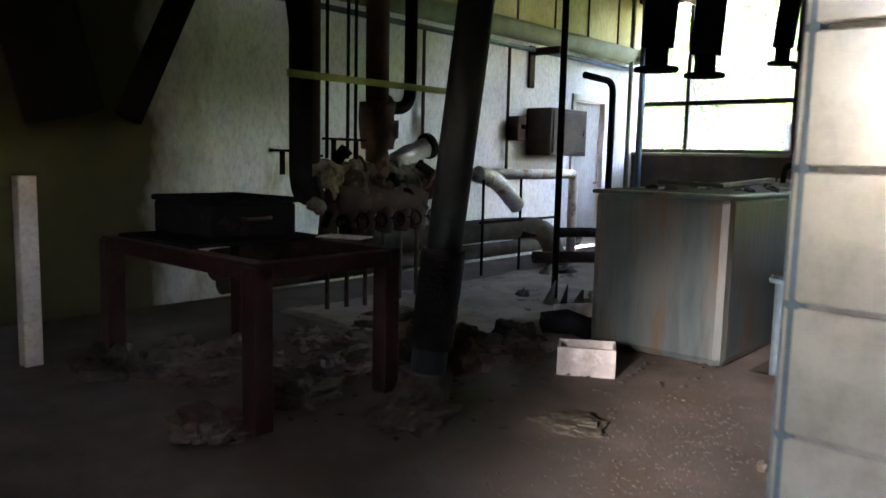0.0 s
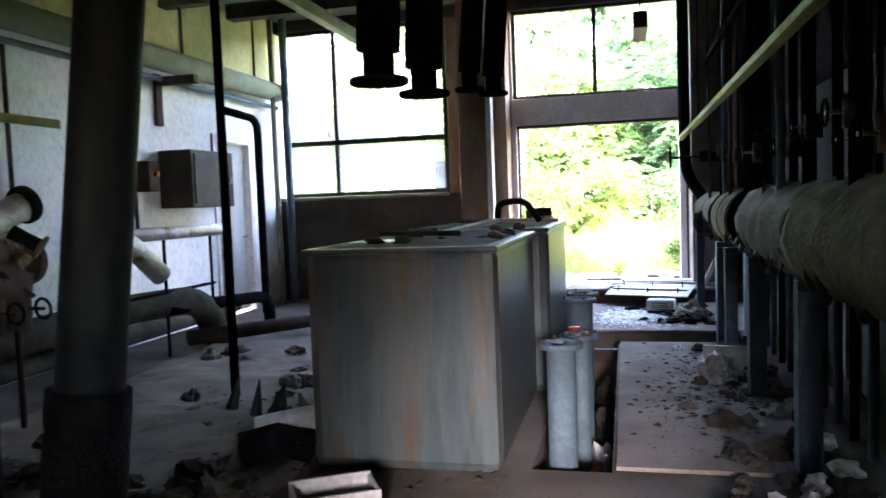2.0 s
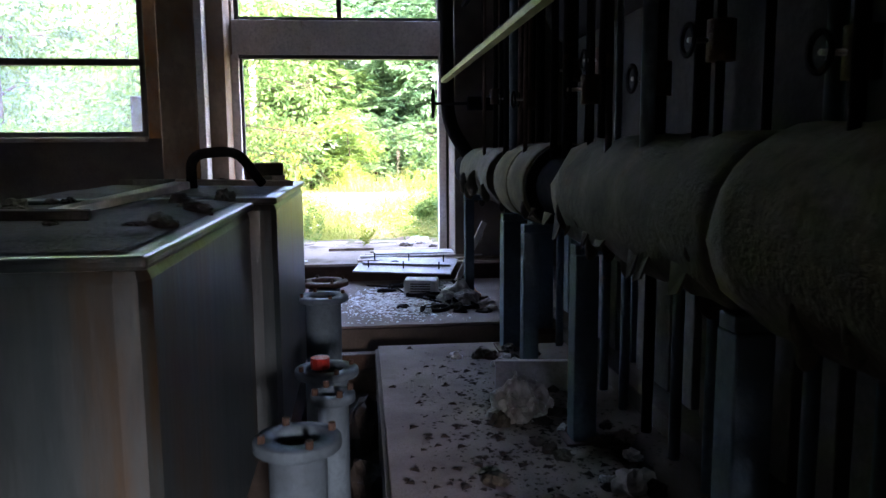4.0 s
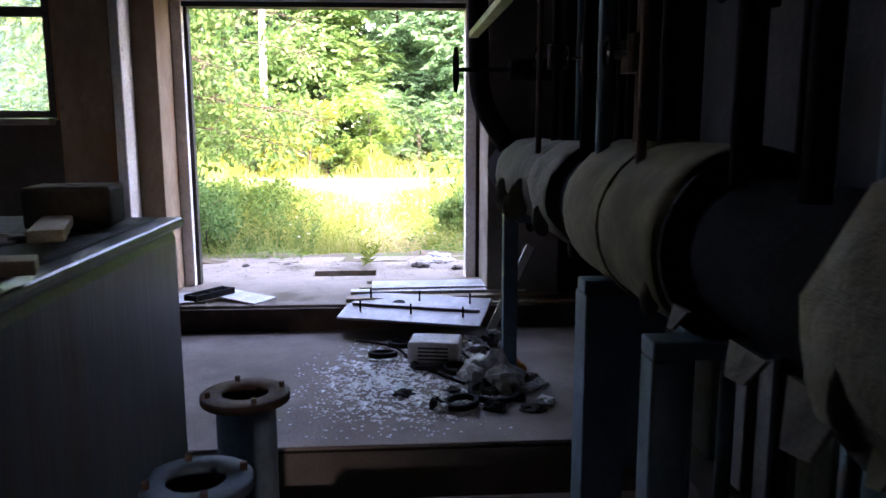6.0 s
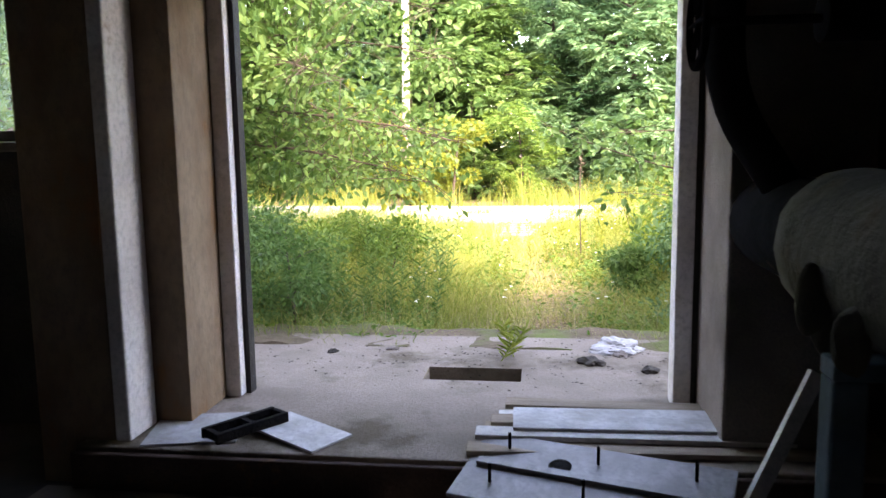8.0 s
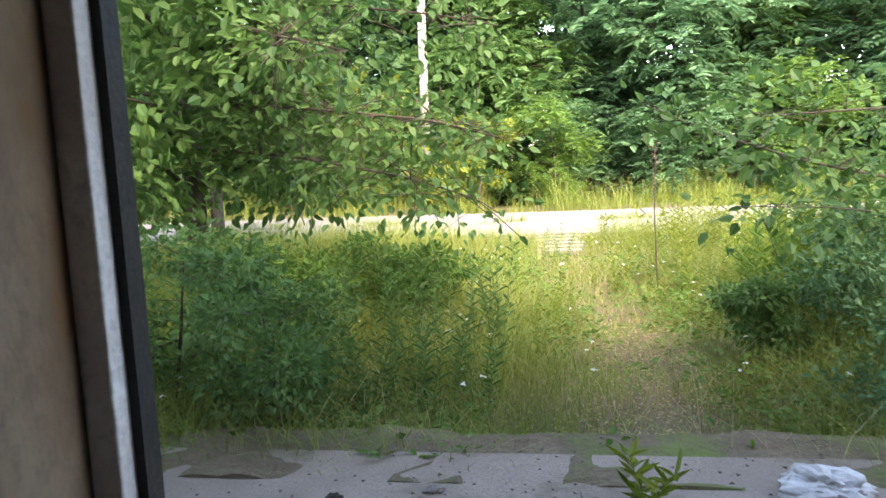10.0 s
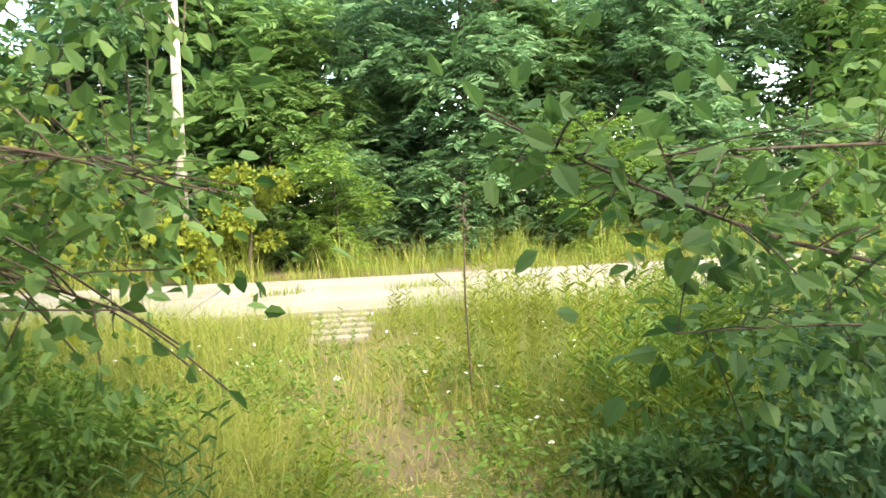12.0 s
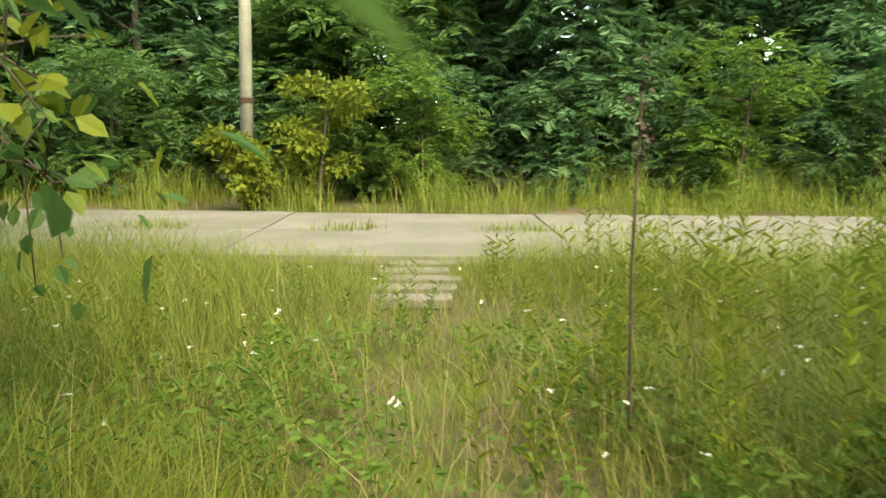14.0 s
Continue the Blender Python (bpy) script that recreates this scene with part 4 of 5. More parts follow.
# debris along the boiler foot
for k in range(130):
    y = rng.uniform(2.6, 9.0)
    x = -0.25 - abs(rng.gauss(0, 0.3)) if y > 3 else rng.uniform(-0.5, 0.1)
    lump("debris_piece", x, y, rng.uniform(0.02, 0.1), k + 140, rng.choice((M_DEBRIS, M_DEBRIS, M_LAG, M_RUST, M_PAPER)), "fallen lagging scrap on the walkway", "debris", "scraps along the pipe", flat=rng.uniform(0.4, 1.0), z=0.02)
lump("plastic_sheet", -0.7, 7.6, 0.17, 77, M_BAG, "crumpled pale plastic sheet against a post", "plastic sheet", flat=1.1, z=0.02)
tagged(link("sheet_metal", box(-0.25, -0.015, 0, 0.25, 0.015, 0.2, bevel=0.004, m=pose(-0.5, 8.0, 0.03, 10, 0, -8)), M_PAPER), "dirty white panel propped at the pipe foot", "panel")
# by the doorway
for k, (x, y, rr) in enumerate([(-1.3, 11.3, 0.1), (-1.0, 11.05, 0.12), (-0.82, 10.95, 0.1), (-0.65, 10.5, 0.15), (-0.85, 10.35, 0.1), (-1.15, 11.55, 0.12)]):
    o = link("rubber_ring", ring_flange((0, 0, 0), (0, 0, 1), rr - 0.025, rr, 0.035), M_RUBBER)
    o.matrix_world = pose(x, y, 0.055, rng.uniform(-9, 9), rng.uniform(-9, 9), 0)
    tagged(o, "black rubber ring on the floor by the doorway", "ring", "rubber rings")
for k in range(34):
    x, y = -0.35 - abs(rng.gauss(0, 0.38)), rng.uniform(10.2, 11.8)
    lump("scrap_piece", x, y, rng.uniform(0.03, 0.09), k + 400, rng.choice((M_DEBRIS, M_RUBBER, M_PAPER, M_RUST, M_BAG)), "torn scrap lying by the doorway", "scrap", "scraps by the doorway", flat=rng.uniform(0.4, 1.0), z=0.02)
for k in range(4):
    o = link("cable", tube(bend([(-1.5 + 0.25 * k, 11.7, 0.04), (-1.2 + 0.2 * k, 11.5, 0.05), (-1.1 + 0.2 * k, 11.1, 0.045), (-0.8 + 0.1 * k, 10.7 + 0.2 * k, 0.04)], 0.25), 0.01, n=8), M_RUBBER, smooth=True)
    tagged(o, "black cable lying on the floor", "cable", "cables by the doorway")
mt = thing("meter_box", "white plastic meter housing lying on the floor", "box", at=(-0.95, 11.2, 0.03), rz=-10)
part("body", box(-0.17, -0.12, 0, 0.17, 0.12, 0.16, bevel=0.02), M_PAPER, mt)
for k in range(4):
    part("slot", box(-0.1, -0.124, 0.04 + 0.025 * k, 0.1, -0.121, 0.052 + 0.025 * k), M_DEBRIS, mt)
lump("plastic_bag", -0.62, 10.75, 0.2, 91, M_BAG, "crumpled clear plastic bag with orange rag", "plastic bag", flat=0.9, z=0.02)
lump("orange_rag", -0.5, 10.95, 0.12, 92, M_ORANGE, "orange rag lying by the post", "rag", flat=0.9, z=0.02)
pl = thing("light_fitting", "pale steel lamp panel with studs leaning on the threshold", "panel", at=(-1.06, 11.95, 0.2), rz=-18)
part("plate", box(-0.55, -0.24, 0, 0.55, 0.24, 0.02, bevel=0.004, m=pose(0, 0, 0, 12, 0, 0)), M_STEEL, pl)
for x in (-0.4, 0.0, 0.4):
    for y in (-0.12, 0.12):
        part("stud", tube([(x, y, 0.02 + y * 0.2), (x, y, 0.1 + y * 0.2)], 0.008, n=6), M_DARKPIPE, pl)
part("rib", box(-0.5, -0.02, 0.021, 0.5, 0.02, 0.04, m=pose(0, 0, 0, 12, 0, 0)), M_STEEL, pl)
part("hole", ring_flange((-0.15, 0.06, 0.035), (0, -0.2, 1), 0.0, 0.05, 0.01), M_RUBBER, pl)
for k in range(6):
    o = link("board", box(-0.85, -0.06, 0, 0.85, 0.06, 0.025, bevel=0.004), M_PALEWOOD if k % 3 == 1 else M_WOOD)
    o.matrix_world = pose(-0.75 + 0.03 * k, 12.25 + 0.1 * k, 0.225 + 0.026 * (k % 2), 0, 0, 3 - 2 * (k % 3))
    tagged(o, "loose weathered board lying on the threshold", "board", "boards in the doorway")
tagged(link("white_sheet", box(-0.55, -0.14, 0, 0.55, 0.14, 0.012, m=pose(-0.85, 12.5, 0.28, 0, 0, 2)), M_PAPER), "white panel sheet on the boards", "sheet")
tagged(link("white_sheet", box(-0.22, -0.2, 0, 0.22, 0.2, 0.01, m=pose(-2.95, 12.35, 0.223, 0, 0, 12)), M_PAPER), "torn white sheet at the pillar foot", "sheet")
tagged(link("white_sheet", box(-0.22, -0.13, 0, 0.22, 0.13, 0.01, m=pose(-2.42, 12.33, 0.235, 0, 3, -30)), M_PAPER), "torn white sheet on the threshold", "sheet")
ft = thing("black_frame", "small black plastic frame on the torn sheets", "frame", at=(-2.68, 12.3, 0.25), rz=55)
part("rail", box(-0.2, -0.07, 0, 0.2, -0.045, 0.05, bevel=0.004), M_RUBBER, ft)
part("rail", box(-0.2, 0.045, 0, 0.2, 0.07, 0.05, bevel=0.004), M_RUBBER, ft)
for x in (-0.19, 0.0, 0.18):
    part("crosspiece", box(x, -0.044, 0.005, x + 0.025, 0.044, 0.045), M_RUBBER, ft)
tagged(link("leaning_plank", box(-0.03, -0.02, 0, 0.03, 0.02, 0.75, m=pose(-0.5, 11.9, 0.02, -14, 28, 0)), M_PALEWOOD), "pale plank leaning against the doorway wall", "plank")
def chips(name, n, x0, y0, x1, y1, z, s0, s1, seed, mat, label):
    r = np.random.RandomState(seed)
    c = np.stack([r.normal((x0 + x1) / 2, (x1 - x0) / 4.2, n), r.normal((y0 + y1) / 2, (y1 - y0) / 4.2, n), np.full(n, z)], 1)
    c = c[(c[:, 0] > x0) & (c[:, 0] < x1) & (c[:, 1] > y0) & (c[:, 1] < y1)]
    n = len(c)
    s = r.uniform(s0, s1, (n, 1))
    w = r.uniform(0, 6.28, n)
    base = np.array([[1, 0, 0], [-0.6, 0.7, 0.05], [-0.4, -0.8, 0.1], [0, 0, 0.35]])
    co, si = np.cos(w), np.sin(w)
    v = np.zeros((n, 4, 3))
    for k in range(4):
        v[:, k, 0] = base[k, 0] * co - base[k, 1] * si
        v[:, k, 1] = base[k, 0] * si + base[k, 1] * co
        v[:, k, 2] = base[k, 2]
    v = v * s[:, None] + c[:, None]
    me = bpy.data.meshes.new(name)
    i = np.arange(n)[:, None] * 4
    faces = np.concatenate([i + np.array([[0, 1, 3]]), i + np.array([[1, 2, 3]]), i + np.array([[2, 0, 3]])])
    me.from_pydata(v.reshape(-1, 3).tolist(), [], faces.tolist())
    me.materials.append(mat)
    return tagged(new(name, me), label, name.replace("_", " "), kind="stuff")


chips("glass_chips", 2200, -1.85, 9.95, -0.6, 11.7, 0.026, 0.003, 0.018, 1, M_SHARD_SPARKLE, "scattered broken glass with painted sparkle on the floor")
chips("glass_shards", 260, -1.75, 10.1, -0.8, 11.6, 0.027, 0.014, 0.045, 6, M_SHARD_SPARKLE, "larger broken glass shards on the floor")
chips("plaster_chips", 1300, -2.4, 2.0, -0.5, 5.4, 0.001, 0.003, 0.016, 2, M_LAG, "plaster chips strewn over the floor")
chips("walkway_grit", 1800, -1.3, 5.6, 0.0, 9.1, 0.031, 0.003, 0.018, 3, M_LAG, "dark grit and flakes on the walkway")
chips("plaster_dust", 1200, -5.5, 2.5, -2.0, 9.0, 0.02, 0.006, 0.035, 4, M_DEBRIS, "dark flakes strewn over the floor")

chips("apron_grit", 450, -3.6, 13.1, 0.4, 14.6, 0.201, 0.003, 0.016, 7, M_DEBRIS, "grit and crumbs on the worn apron")
chips("pit_edge_flakes", 220, -1.4, 5.6, -0.4, 9.1, 0.031, 0.008, 0.04, 8, M_DEBRIS, "dark flakes strewn over the walkway")
structure("soil_drift", grid_patch(-4.2, 14.0, 0.9, 14.75, 0.2, 0.07, 0.05, 5, drop=0.12), M_SOIL, "earth and roots creeping over the apron edge", "soil")

# ---- outdoors ----
g = bmesh.new()


def ground_z(x, y):
    return 0.0 if y < 14 else 0.03 * noise.noise((x * 0.5, y * 0.5, 3)) + 0.02 * noise.noise((x * 2, y * 2, 1)) - 0.02


xs = [-600, -200, -80, -40] + [-26 + 1.0 * i for i in range(53)] + [40, 80, 200, 600]
ys = [13.3, 14.15] + [14.6 + 0.5 * i for i in range(60)] + [50, 60, 90, 200, 600]
rows = [[g.verts.new((x, y, -0.02 + (ground_z(x, y) if abs(x) < 27 and y < 45 else 0))) for x in xs] for y in ys]
for r0, r1 in zip(rows, rows[1:]):
    for i in range(len(xs) - 1):
        g.faces.new((r0[i], r0[i + 1], r1[i + 1], r1[i]))
back = [[g.verts.new((x, y, -0.75)) for x in (-600, 600)] for y in (-600, 13.3)]
g.faces.new((back[0][0], back[0][1], back[1][1], back[1][0]))
structure("ground", g, M_SOIL, "earthy ground with grass and dry litter", "ground")
ROAD0, ROAD1 = 24.3, 28.9
rd = tagged(new("road"), "pale worn concrete slab road with weeds in the joints", "road", kind="structure")
rng = random.Random(4)
for k in range(20):
    for j in range(2):
        x0, y0 = -40 + 4.0 * k, ROAD0 + j * 2.3
        o = part("slab", box(-1.99, -1.13, 0, 1.99, 1.13, 0.1, bevel=0.008), M_ROAD, rd) if k == 0 and j == 0 else new("slab", sl_mesh)
        if k == 0 and j == 0:
            sl_mesh = o.data
        o.parent = rd
        o.location = (x0 + 2, y0 + 1.15, -0.04 + rng.uniform(-0.012, 0.012))


for k in range(5):
    o = link("paving_slab", box(-0.34 - 0.03 * (k % 2), -0.11, 0, 0.34, 0.11, 0.09, bevel=0.015), M_ROAD)
    o.matrix_world = pose(-1.82 + 0.05 * (k % 3), 22.3 + 0.42 * k, -0.03, 0, 0, 3 - 2 * (k % 3))
    tagged(o, "pale concrete slab set in the grass before the road", "paving slab", "slabs leading to the road")


def blades(name, base, h, w, lean, mat, label, seed, parent=None, category="grass"):
    """Thin bent grass blades: base (n,3), heights h, widths w."""
    r = np.random.RandomState(seed)
    n = len(base)
    a1 = r.uniform(0, 2 * np.pi, n)
    d = np.stack([np.cos(a1), np.sin(a1), np.zeros(n)], 1)
    s = np.stack([-np.sin(a1), np.cos(a1), np.zeros(n)], 1)
    up = np.array([[0, 0, 1.0]])
    h, w, ln = h[:, None], w[:, None], (lean * r.uniform(0.2, 1.4, n))[:, None]
    p0, p1 = base - s * w, base + s * w
    mid = base + up * h * 0.55 + d * ln * h * 0.3
    p2, p3 = mid + s * w * 0.8, mid - s * w * 0.8
    p4 = base + up * h * 0.97 + d * ln * h
    v = np.stack([p0, p1, p2, p3, p4], 1).reshape(-1, 3)
    i = np.arange(n)[:, None] * 5
    me = bpy.data.meshes.new(name)
    quads, tris = i + np.array([[0, 1, 2, 3]]), i + np.array([[3, 2, 4]])
    me.from_pydata(v.tolist(), [], quads.tolist() + tris.tolist())
    me.materials.append(mat)
    ob = new(name, me)
    if parent:
        ob.parent = parent
        return ob
    return tagged(ob, label, category, kind="stuff")


def leaves(name, centre, direction, size, mat, parent, seed, aspect=0.55, label=""):
    """Pointed folded leaves at the centres, each along its direction."""
    r = np.random.RandomState(seed)
    n = len(centre)
    d = direction / (np.linalg.norm(direction, axis=1, keepdims=True) + 1e-9)
    q = r.normal(size=(n, 3)) * 0.6 + np.array([[0, 0, 1.0]])
    s = np.cross(d, q)
    s /= np.linalg.norm(s, axis=1, keepdims=True) + 1e-9
    u = np.cross(s, d)
    z = (size * r.uniform(0.65, 1.3, n))[:, None]
    b0, tip = centre, centre + d * z - u * z * 0.12
    m0, m1 = centre + d * z * 0.3, centre + d * z * 0.68 - u * z * 0.04
    w0, w1 = s * z * aspect * 0.5, s * z * aspect * 0.4
    v = np.stack([b0, m0 + w0 + u * z * 0.06, m1 + w1 + u * z * 0.05, tip, m1 - w1 + u * z * 0.05, m0 - w0 + u * z * 0.06], 1).reshape(-1, 3)
    i = np.arange(n)[:, None] * 6
    me = bpy.data.meshes.new(name)
    me.from_pydata(v.tolist(), [], np.concatenate([i + np.array([[0, 1, 2, 3]]), i + np.array([[0, 3, 4, 5]])]).tolist())
    me.materials.append(mat)
    ob = new(name, me)
    ob.parent = parent
    return tagged(ob, label, kind="stuff")


def fronds(name, base, direction, length, leaf, mat, parent, seed, pairs=6):
    """Feathered leaves: paired narrow leaflets along a drooping midrib."""
    r = np.random.RandomState(seed + 5000)
    n = len(base)
    d = direction / (np.linalg.norm(direction, axis=1, keepdims=True) + 1e-9)
    s = np.cross(d, np.array([[0, 0, 1.0]]) + r.normal(size=(n, 3)) * 0.25)
    s /= np.linalg.norm(s, axis=1, keepdims=True) + 1e-9
    ln = (length * r.uniform(0.6, 1.25, n))[:, None]
    c, dd = [], []
    for k in range(pairs):
        f = 0.15 + 0.85 * k / (pairs - 1)
        p = base + d * ln * f + np.array([[0, 0, -0.35]]) * ln * f * f
        for sign in (-1, 1):
            c.append(p + r.normal(size=(n, 3)) * 0.008)
            dd.append(s * sign + d * 0.45 + np.array([[0, 0, -0.22]]) + r.normal(size=(n, 3)) * 0.1)
    c, dd = np.concatenate(c), np.concatenate(dd)
    return leaves(name, c, dd, np.full(len(c), leaf), mat, parent, seed, 0.34)


def crown_points(r, n, tips, spread):
    """Points in uneven clumps round the limb tips, thick at the outside of each clump."""
    t = np.array(tips)[r.randint(0, len(tips), n)]
    d = r.normal(size=(n, 3))
    d /= np.linalg.norm(d, axis=1, keepdims=True)
    rad = spread * r.uniform(0.15, 1.0, (n, 1)) ** 0.6
    return t + d * rad * np.array([[1, 1, 0.7]]), d


def tree(name, x, y, h, r0, crown_r, low, n, leaf, mat, label, seed, limbs=16, spread=None, category="tree", z=0.0, feather=0.0):
    r = np.random.RandomState(seed)
    t = thing(name, label, category, "", (x, y, z))
    lean = r.uniform(-0.25, 0.25, 2)
    pts = [(lean[0] * (k / 6) * 1.2, lean[1] * (k / 6) * 1.2, h * 0.93 * k / 6 - 0.1) for k in range(7)]
    b = tube(pts, r0, n=9, r_end=r0 * 0.2)
    tips = [(lean[0] * 1.2, lean[1] * 1.2, h * 0.95)]
    for k in range(limbs):
        s = low + (0.93 - low) * (k + r.uniform(0, 1)) / limbs
        p = Vector((lean[0] * 1.2 * s, lean[1] * 1.2 * s, h * s))
        a1 = r.uniform(0, 6.28)
        out = crown_r * (0.45 + 0.55 * math.sin(math.pi * min(1, 0.25 + 0.75 * (1 - (s - low) / (1 - low))))) * r.uniform(0.55, 1.1)
        q = p + Vector((math.cos(a1) * out, math.sin(a1) * out, h * r.uniform(-0.02, 0.12)))
        m1 = (p + q) / 2 + Vector((0, 0, 0.08 * h * r.uniform(0, 0.6)))
        tube([p, m1, q], r0 * 0.32 * (1.1 - s * 0.6), b, n=6, r_end=r0 * 0.06)
        tips += [tuple(q), tuple(m1), tuple((q + m1) / 2)]
    part("trunk", b, M_BARK, t, smooth=True)
    c, d = crown_points(r, n, tips, spread or crown_r * 0.36)
    d = d * 0.8 + np.array([[0, 0, -0.15]]) + r.normal(size=(n, 3)) * 0.4
    keep = c[:, 2] > 0.08
    if feather:
        few = np.arange(len(c)) % 8 == 0
        out = d * np.array([[1, 1, 0.35]]) + np.array([[0, 0, 0.2]])
        fronds("crown", c[keep & few], out[keep & few], feather, leaf, mat, t, seed)
        return t
    leaves("crown", c[keep], d[keep], np.full(keep.sum(), leaf * 0.9), mat, t, seed)
    return t


# wall of trees beyond the road
rng = random.Random(77)
specs = [(-21, 33), (-17.5, 37), (-14.5, 34), (-11.2, 36), (-8.3, 34), (-6.0, 36.5), (-3.4, 34.2), (-0.8, 36), (1.6, 34), (4.0, 36.3), (6.6, 34.4), (9.3, 36.5), (12.2, 34.2), (15.5, 36), (19, 34.5), (23, 37)]
for k, (x, y) in enumerate(specs):
    h = rng.uniform(6.8, 9.8) * (0.6 if -17 < x < -9 else 1)
    tree("tree", x, y, h, 0.16, rng.uniform(2.0, 2.7), 0.03, 14000, 0.24, L_DARK if k % 3 else L_TREE, "tall dark green tree behind the road", 100 + k, 22, feather=0.62)
for k in range(11):
    x = -30 + 6.0 * k + rng.uniform(-1, 1)
    tree("tree", x, 42 + rng.uniform(-1, 2), rng.uniform(9, 12.5) * (0.5 if -24 < x < -11 else 1), 0.2, 3.4, 0.12, 6000, 0.62, L_DARK, "tall tree far behind the road", 160 + k, 22)
for k in range(24):
    x = -23 + 2.0 * k + rng.uniform(-0.6, 0.6)
    tree("shrub", x, 33.2 + rng.uniform(-0.4, 0.8), rng.uniform(2.0, 3.6), 0.05, 1.4, 0.03, 3600, 0.17, L_DARK if k % 2 else L_TREE, "dense dark undergrowth below the trees", 600 + k, 14, category="shrub", feather=0.5)
# shrubs at the far verge
for k, (x, y, h, cr, m) in enumerate([(-3.9, 30.6, 2.3, 0.8, L_YELLOW), (-1.8, 31.4, 2.7, 1.1, L_NEAR), (-4.9, 29.6, 1.3, 0.55, L_YELLOW), (4.4, 31.6, 3.4, 1.2, L_NEAR), (-8.2, 31.5, 3.0, 1.3, L_TREE), (-11.5, 31, 2.8, 1.4, L_TREE), (1.2, 32.3, 2.6, 1.2, L_DARK), (7.5, 32, 2.6, 1.3, L_TREE), (10.5, 31.5, 2.4, 1.2, L_NEAR), (-14.5, 30.8, 2.6, 1.4, L_TREE)]):
    tree("shrub", x, y, h, 0.05, cr, 0.05, 3600, 0.12, m, "leafy shrub on the verge beyond the road", 200 + k, 14, category="shrub", feather=0.4 if m is not L_YELLOW else 0.0)
# trees beside the entrance
tree("tree", -5.4, 18.3, 6.5, 0.13, 2.5, 0.14, 15000, 0.14, L_TREE, "leafy tree beside the entrance", 301, 30)
tree("tree", -7.2, 22.5, 7.0, 0.12, 2.3, 0.22, 10000, 0.15, L_TREE, "leafy tree near the road", 302, 26)
tree("tree", -8.6, 19.5, 7.5, 0.15, 2.8, 0.12, 10000, 0.18, L_TREE, "leafy tree outside the windows", 303, 24)
tree("tree", -11.5, 22.0, 8.0, 0.15, 3.0, 0.12, 8000, 0.22, L_TREE, "leafy tree outside the windows", 304, 22)
tree("shrub", -3.7, 16.4, 0.9, 0.03, 0.6, 0.08, 3500, 0.06, L_NEAR, "low leafy shrub beside the apron", 305, 14, category="shrub")
tree("shrub", 0.9, 16.6, 1.15, 0.04, 0.85, 0.08, 4500, 0.06, L_TREE, "low leafy shrub beside the path", 306, 14, category="shrub")
tree("tree", 2.9, 18.0, 4.6, 0.1, 1.5, 0.2, 7000, 0.12, L_NEAR, "young leafy tree near the path", 307, 22)


for k, (x, y, h, cr, m) in enumerate([(-3.3, 14.95, 0.95, 0.6, L_TREE), (-4.2, 15.4, 1.2, 0.7, L_TREE), (0.1, 15.1, 0.7, 0.55, L_DARK), (0.3, 15.9, 1.1, 0.6, L_DARK), (0.5, 15.3, 0.8, 0.6, L_TREE), (1.3, 15.8, 1.1, 0.7, L_TREE), (-0.3, 16.4, 0.6, 0.45, L_TREE), (-3.0, 17.2, 0.8, 0.5, L_NEAR), (-3.4, 18.6, 0.7, 0.5, L_NEAR), (0.2, 18.6, 0.6, 0.5, L_NEAR), (1.4, 19.6, 0.7, 0.6, L_WEED)]):
    tree("shrub", x, y, h, 0.02, cr, 0.04, 3600, 0.052, m, "low leafy bush at the edge of the path", 330 + k, 14, category="shrub")


def branch(name, pts, r, n, leaf, mat, label, seed, spread=0.14):
    rs = np.random.RandomState(seed)
    t = thing(name, label, "branch")
    way = bend(pts, 0.4, 6)
    b = tube(way, r, n=8, r_end=r * 0.25)
    run = [0.0]
    for p, q in zip(way, way[1:]):
        run.append(run[-1] + (q - p).length)
    total = run[-1]
    c, d = [], []
    for k in range(n):
        want = total * rs.uniform(0.2, 1.0)
        i = 0
        while i < len(way) - 2 and run[i + 1] < want:
            i += 1
        p = way[i].lerp(way[i + 1], min(1, (want - run[i]) / max(1e-6, run[i + 1] - run[i])))
        off = Vector(rs.normal(size=3) * spread)
        c.append(p + off)
        d.append(off.normalized() * 0.7 + Vector((rs.uniform(-0.6, 0.6), rs.uniform(-0.6, 0.6), -0.05)))
        if k % 9 == 0:
            tube([p, p + off * 0.5 + Vector((0, 0, 0.01)), p + off], r * 0.25, b, n=4)
    part("wood", b, M_BARK, t)
    leaves("leaf_spray", np.array([tuple(q) for q in c]), np.array([tuple(q) for q in d]), np.full(n, leaf), mat, t, seed, 0.64)
    return t


branch("tree_branch", [(2.4, 17.8, 0.95), (0.7, 16.5, 1.2), (-0.3, 15.95, 1.42), (-0.9, 15.65, 1.62), (-1.28, 15.5, 1.78)], 0.012, 620, 0.08, L_TREE, "thin leafy branch reaching over the path", 1, 0.1)
branch("tree_branch", [(2.2, 17.2, 0.8), (0.6, 16.4, 1.0), (-0.1, 15.95, 1.14), (-0.72, 15.75, 1.18)], 0.01, 460, 0.078, L_TREE, "thin leafy branch beside the path", 2, 0.14)
branch("tree_branch", [(2.6, 17.8, 1.9), (0.9, 16.8, 1.75), (-0.1, 16.3, 1.72), (-0.6, 16.1, 1.7)], 0.012, 300, 0.085, L_TREE, "leafy branch above the path", 8, 0.16)
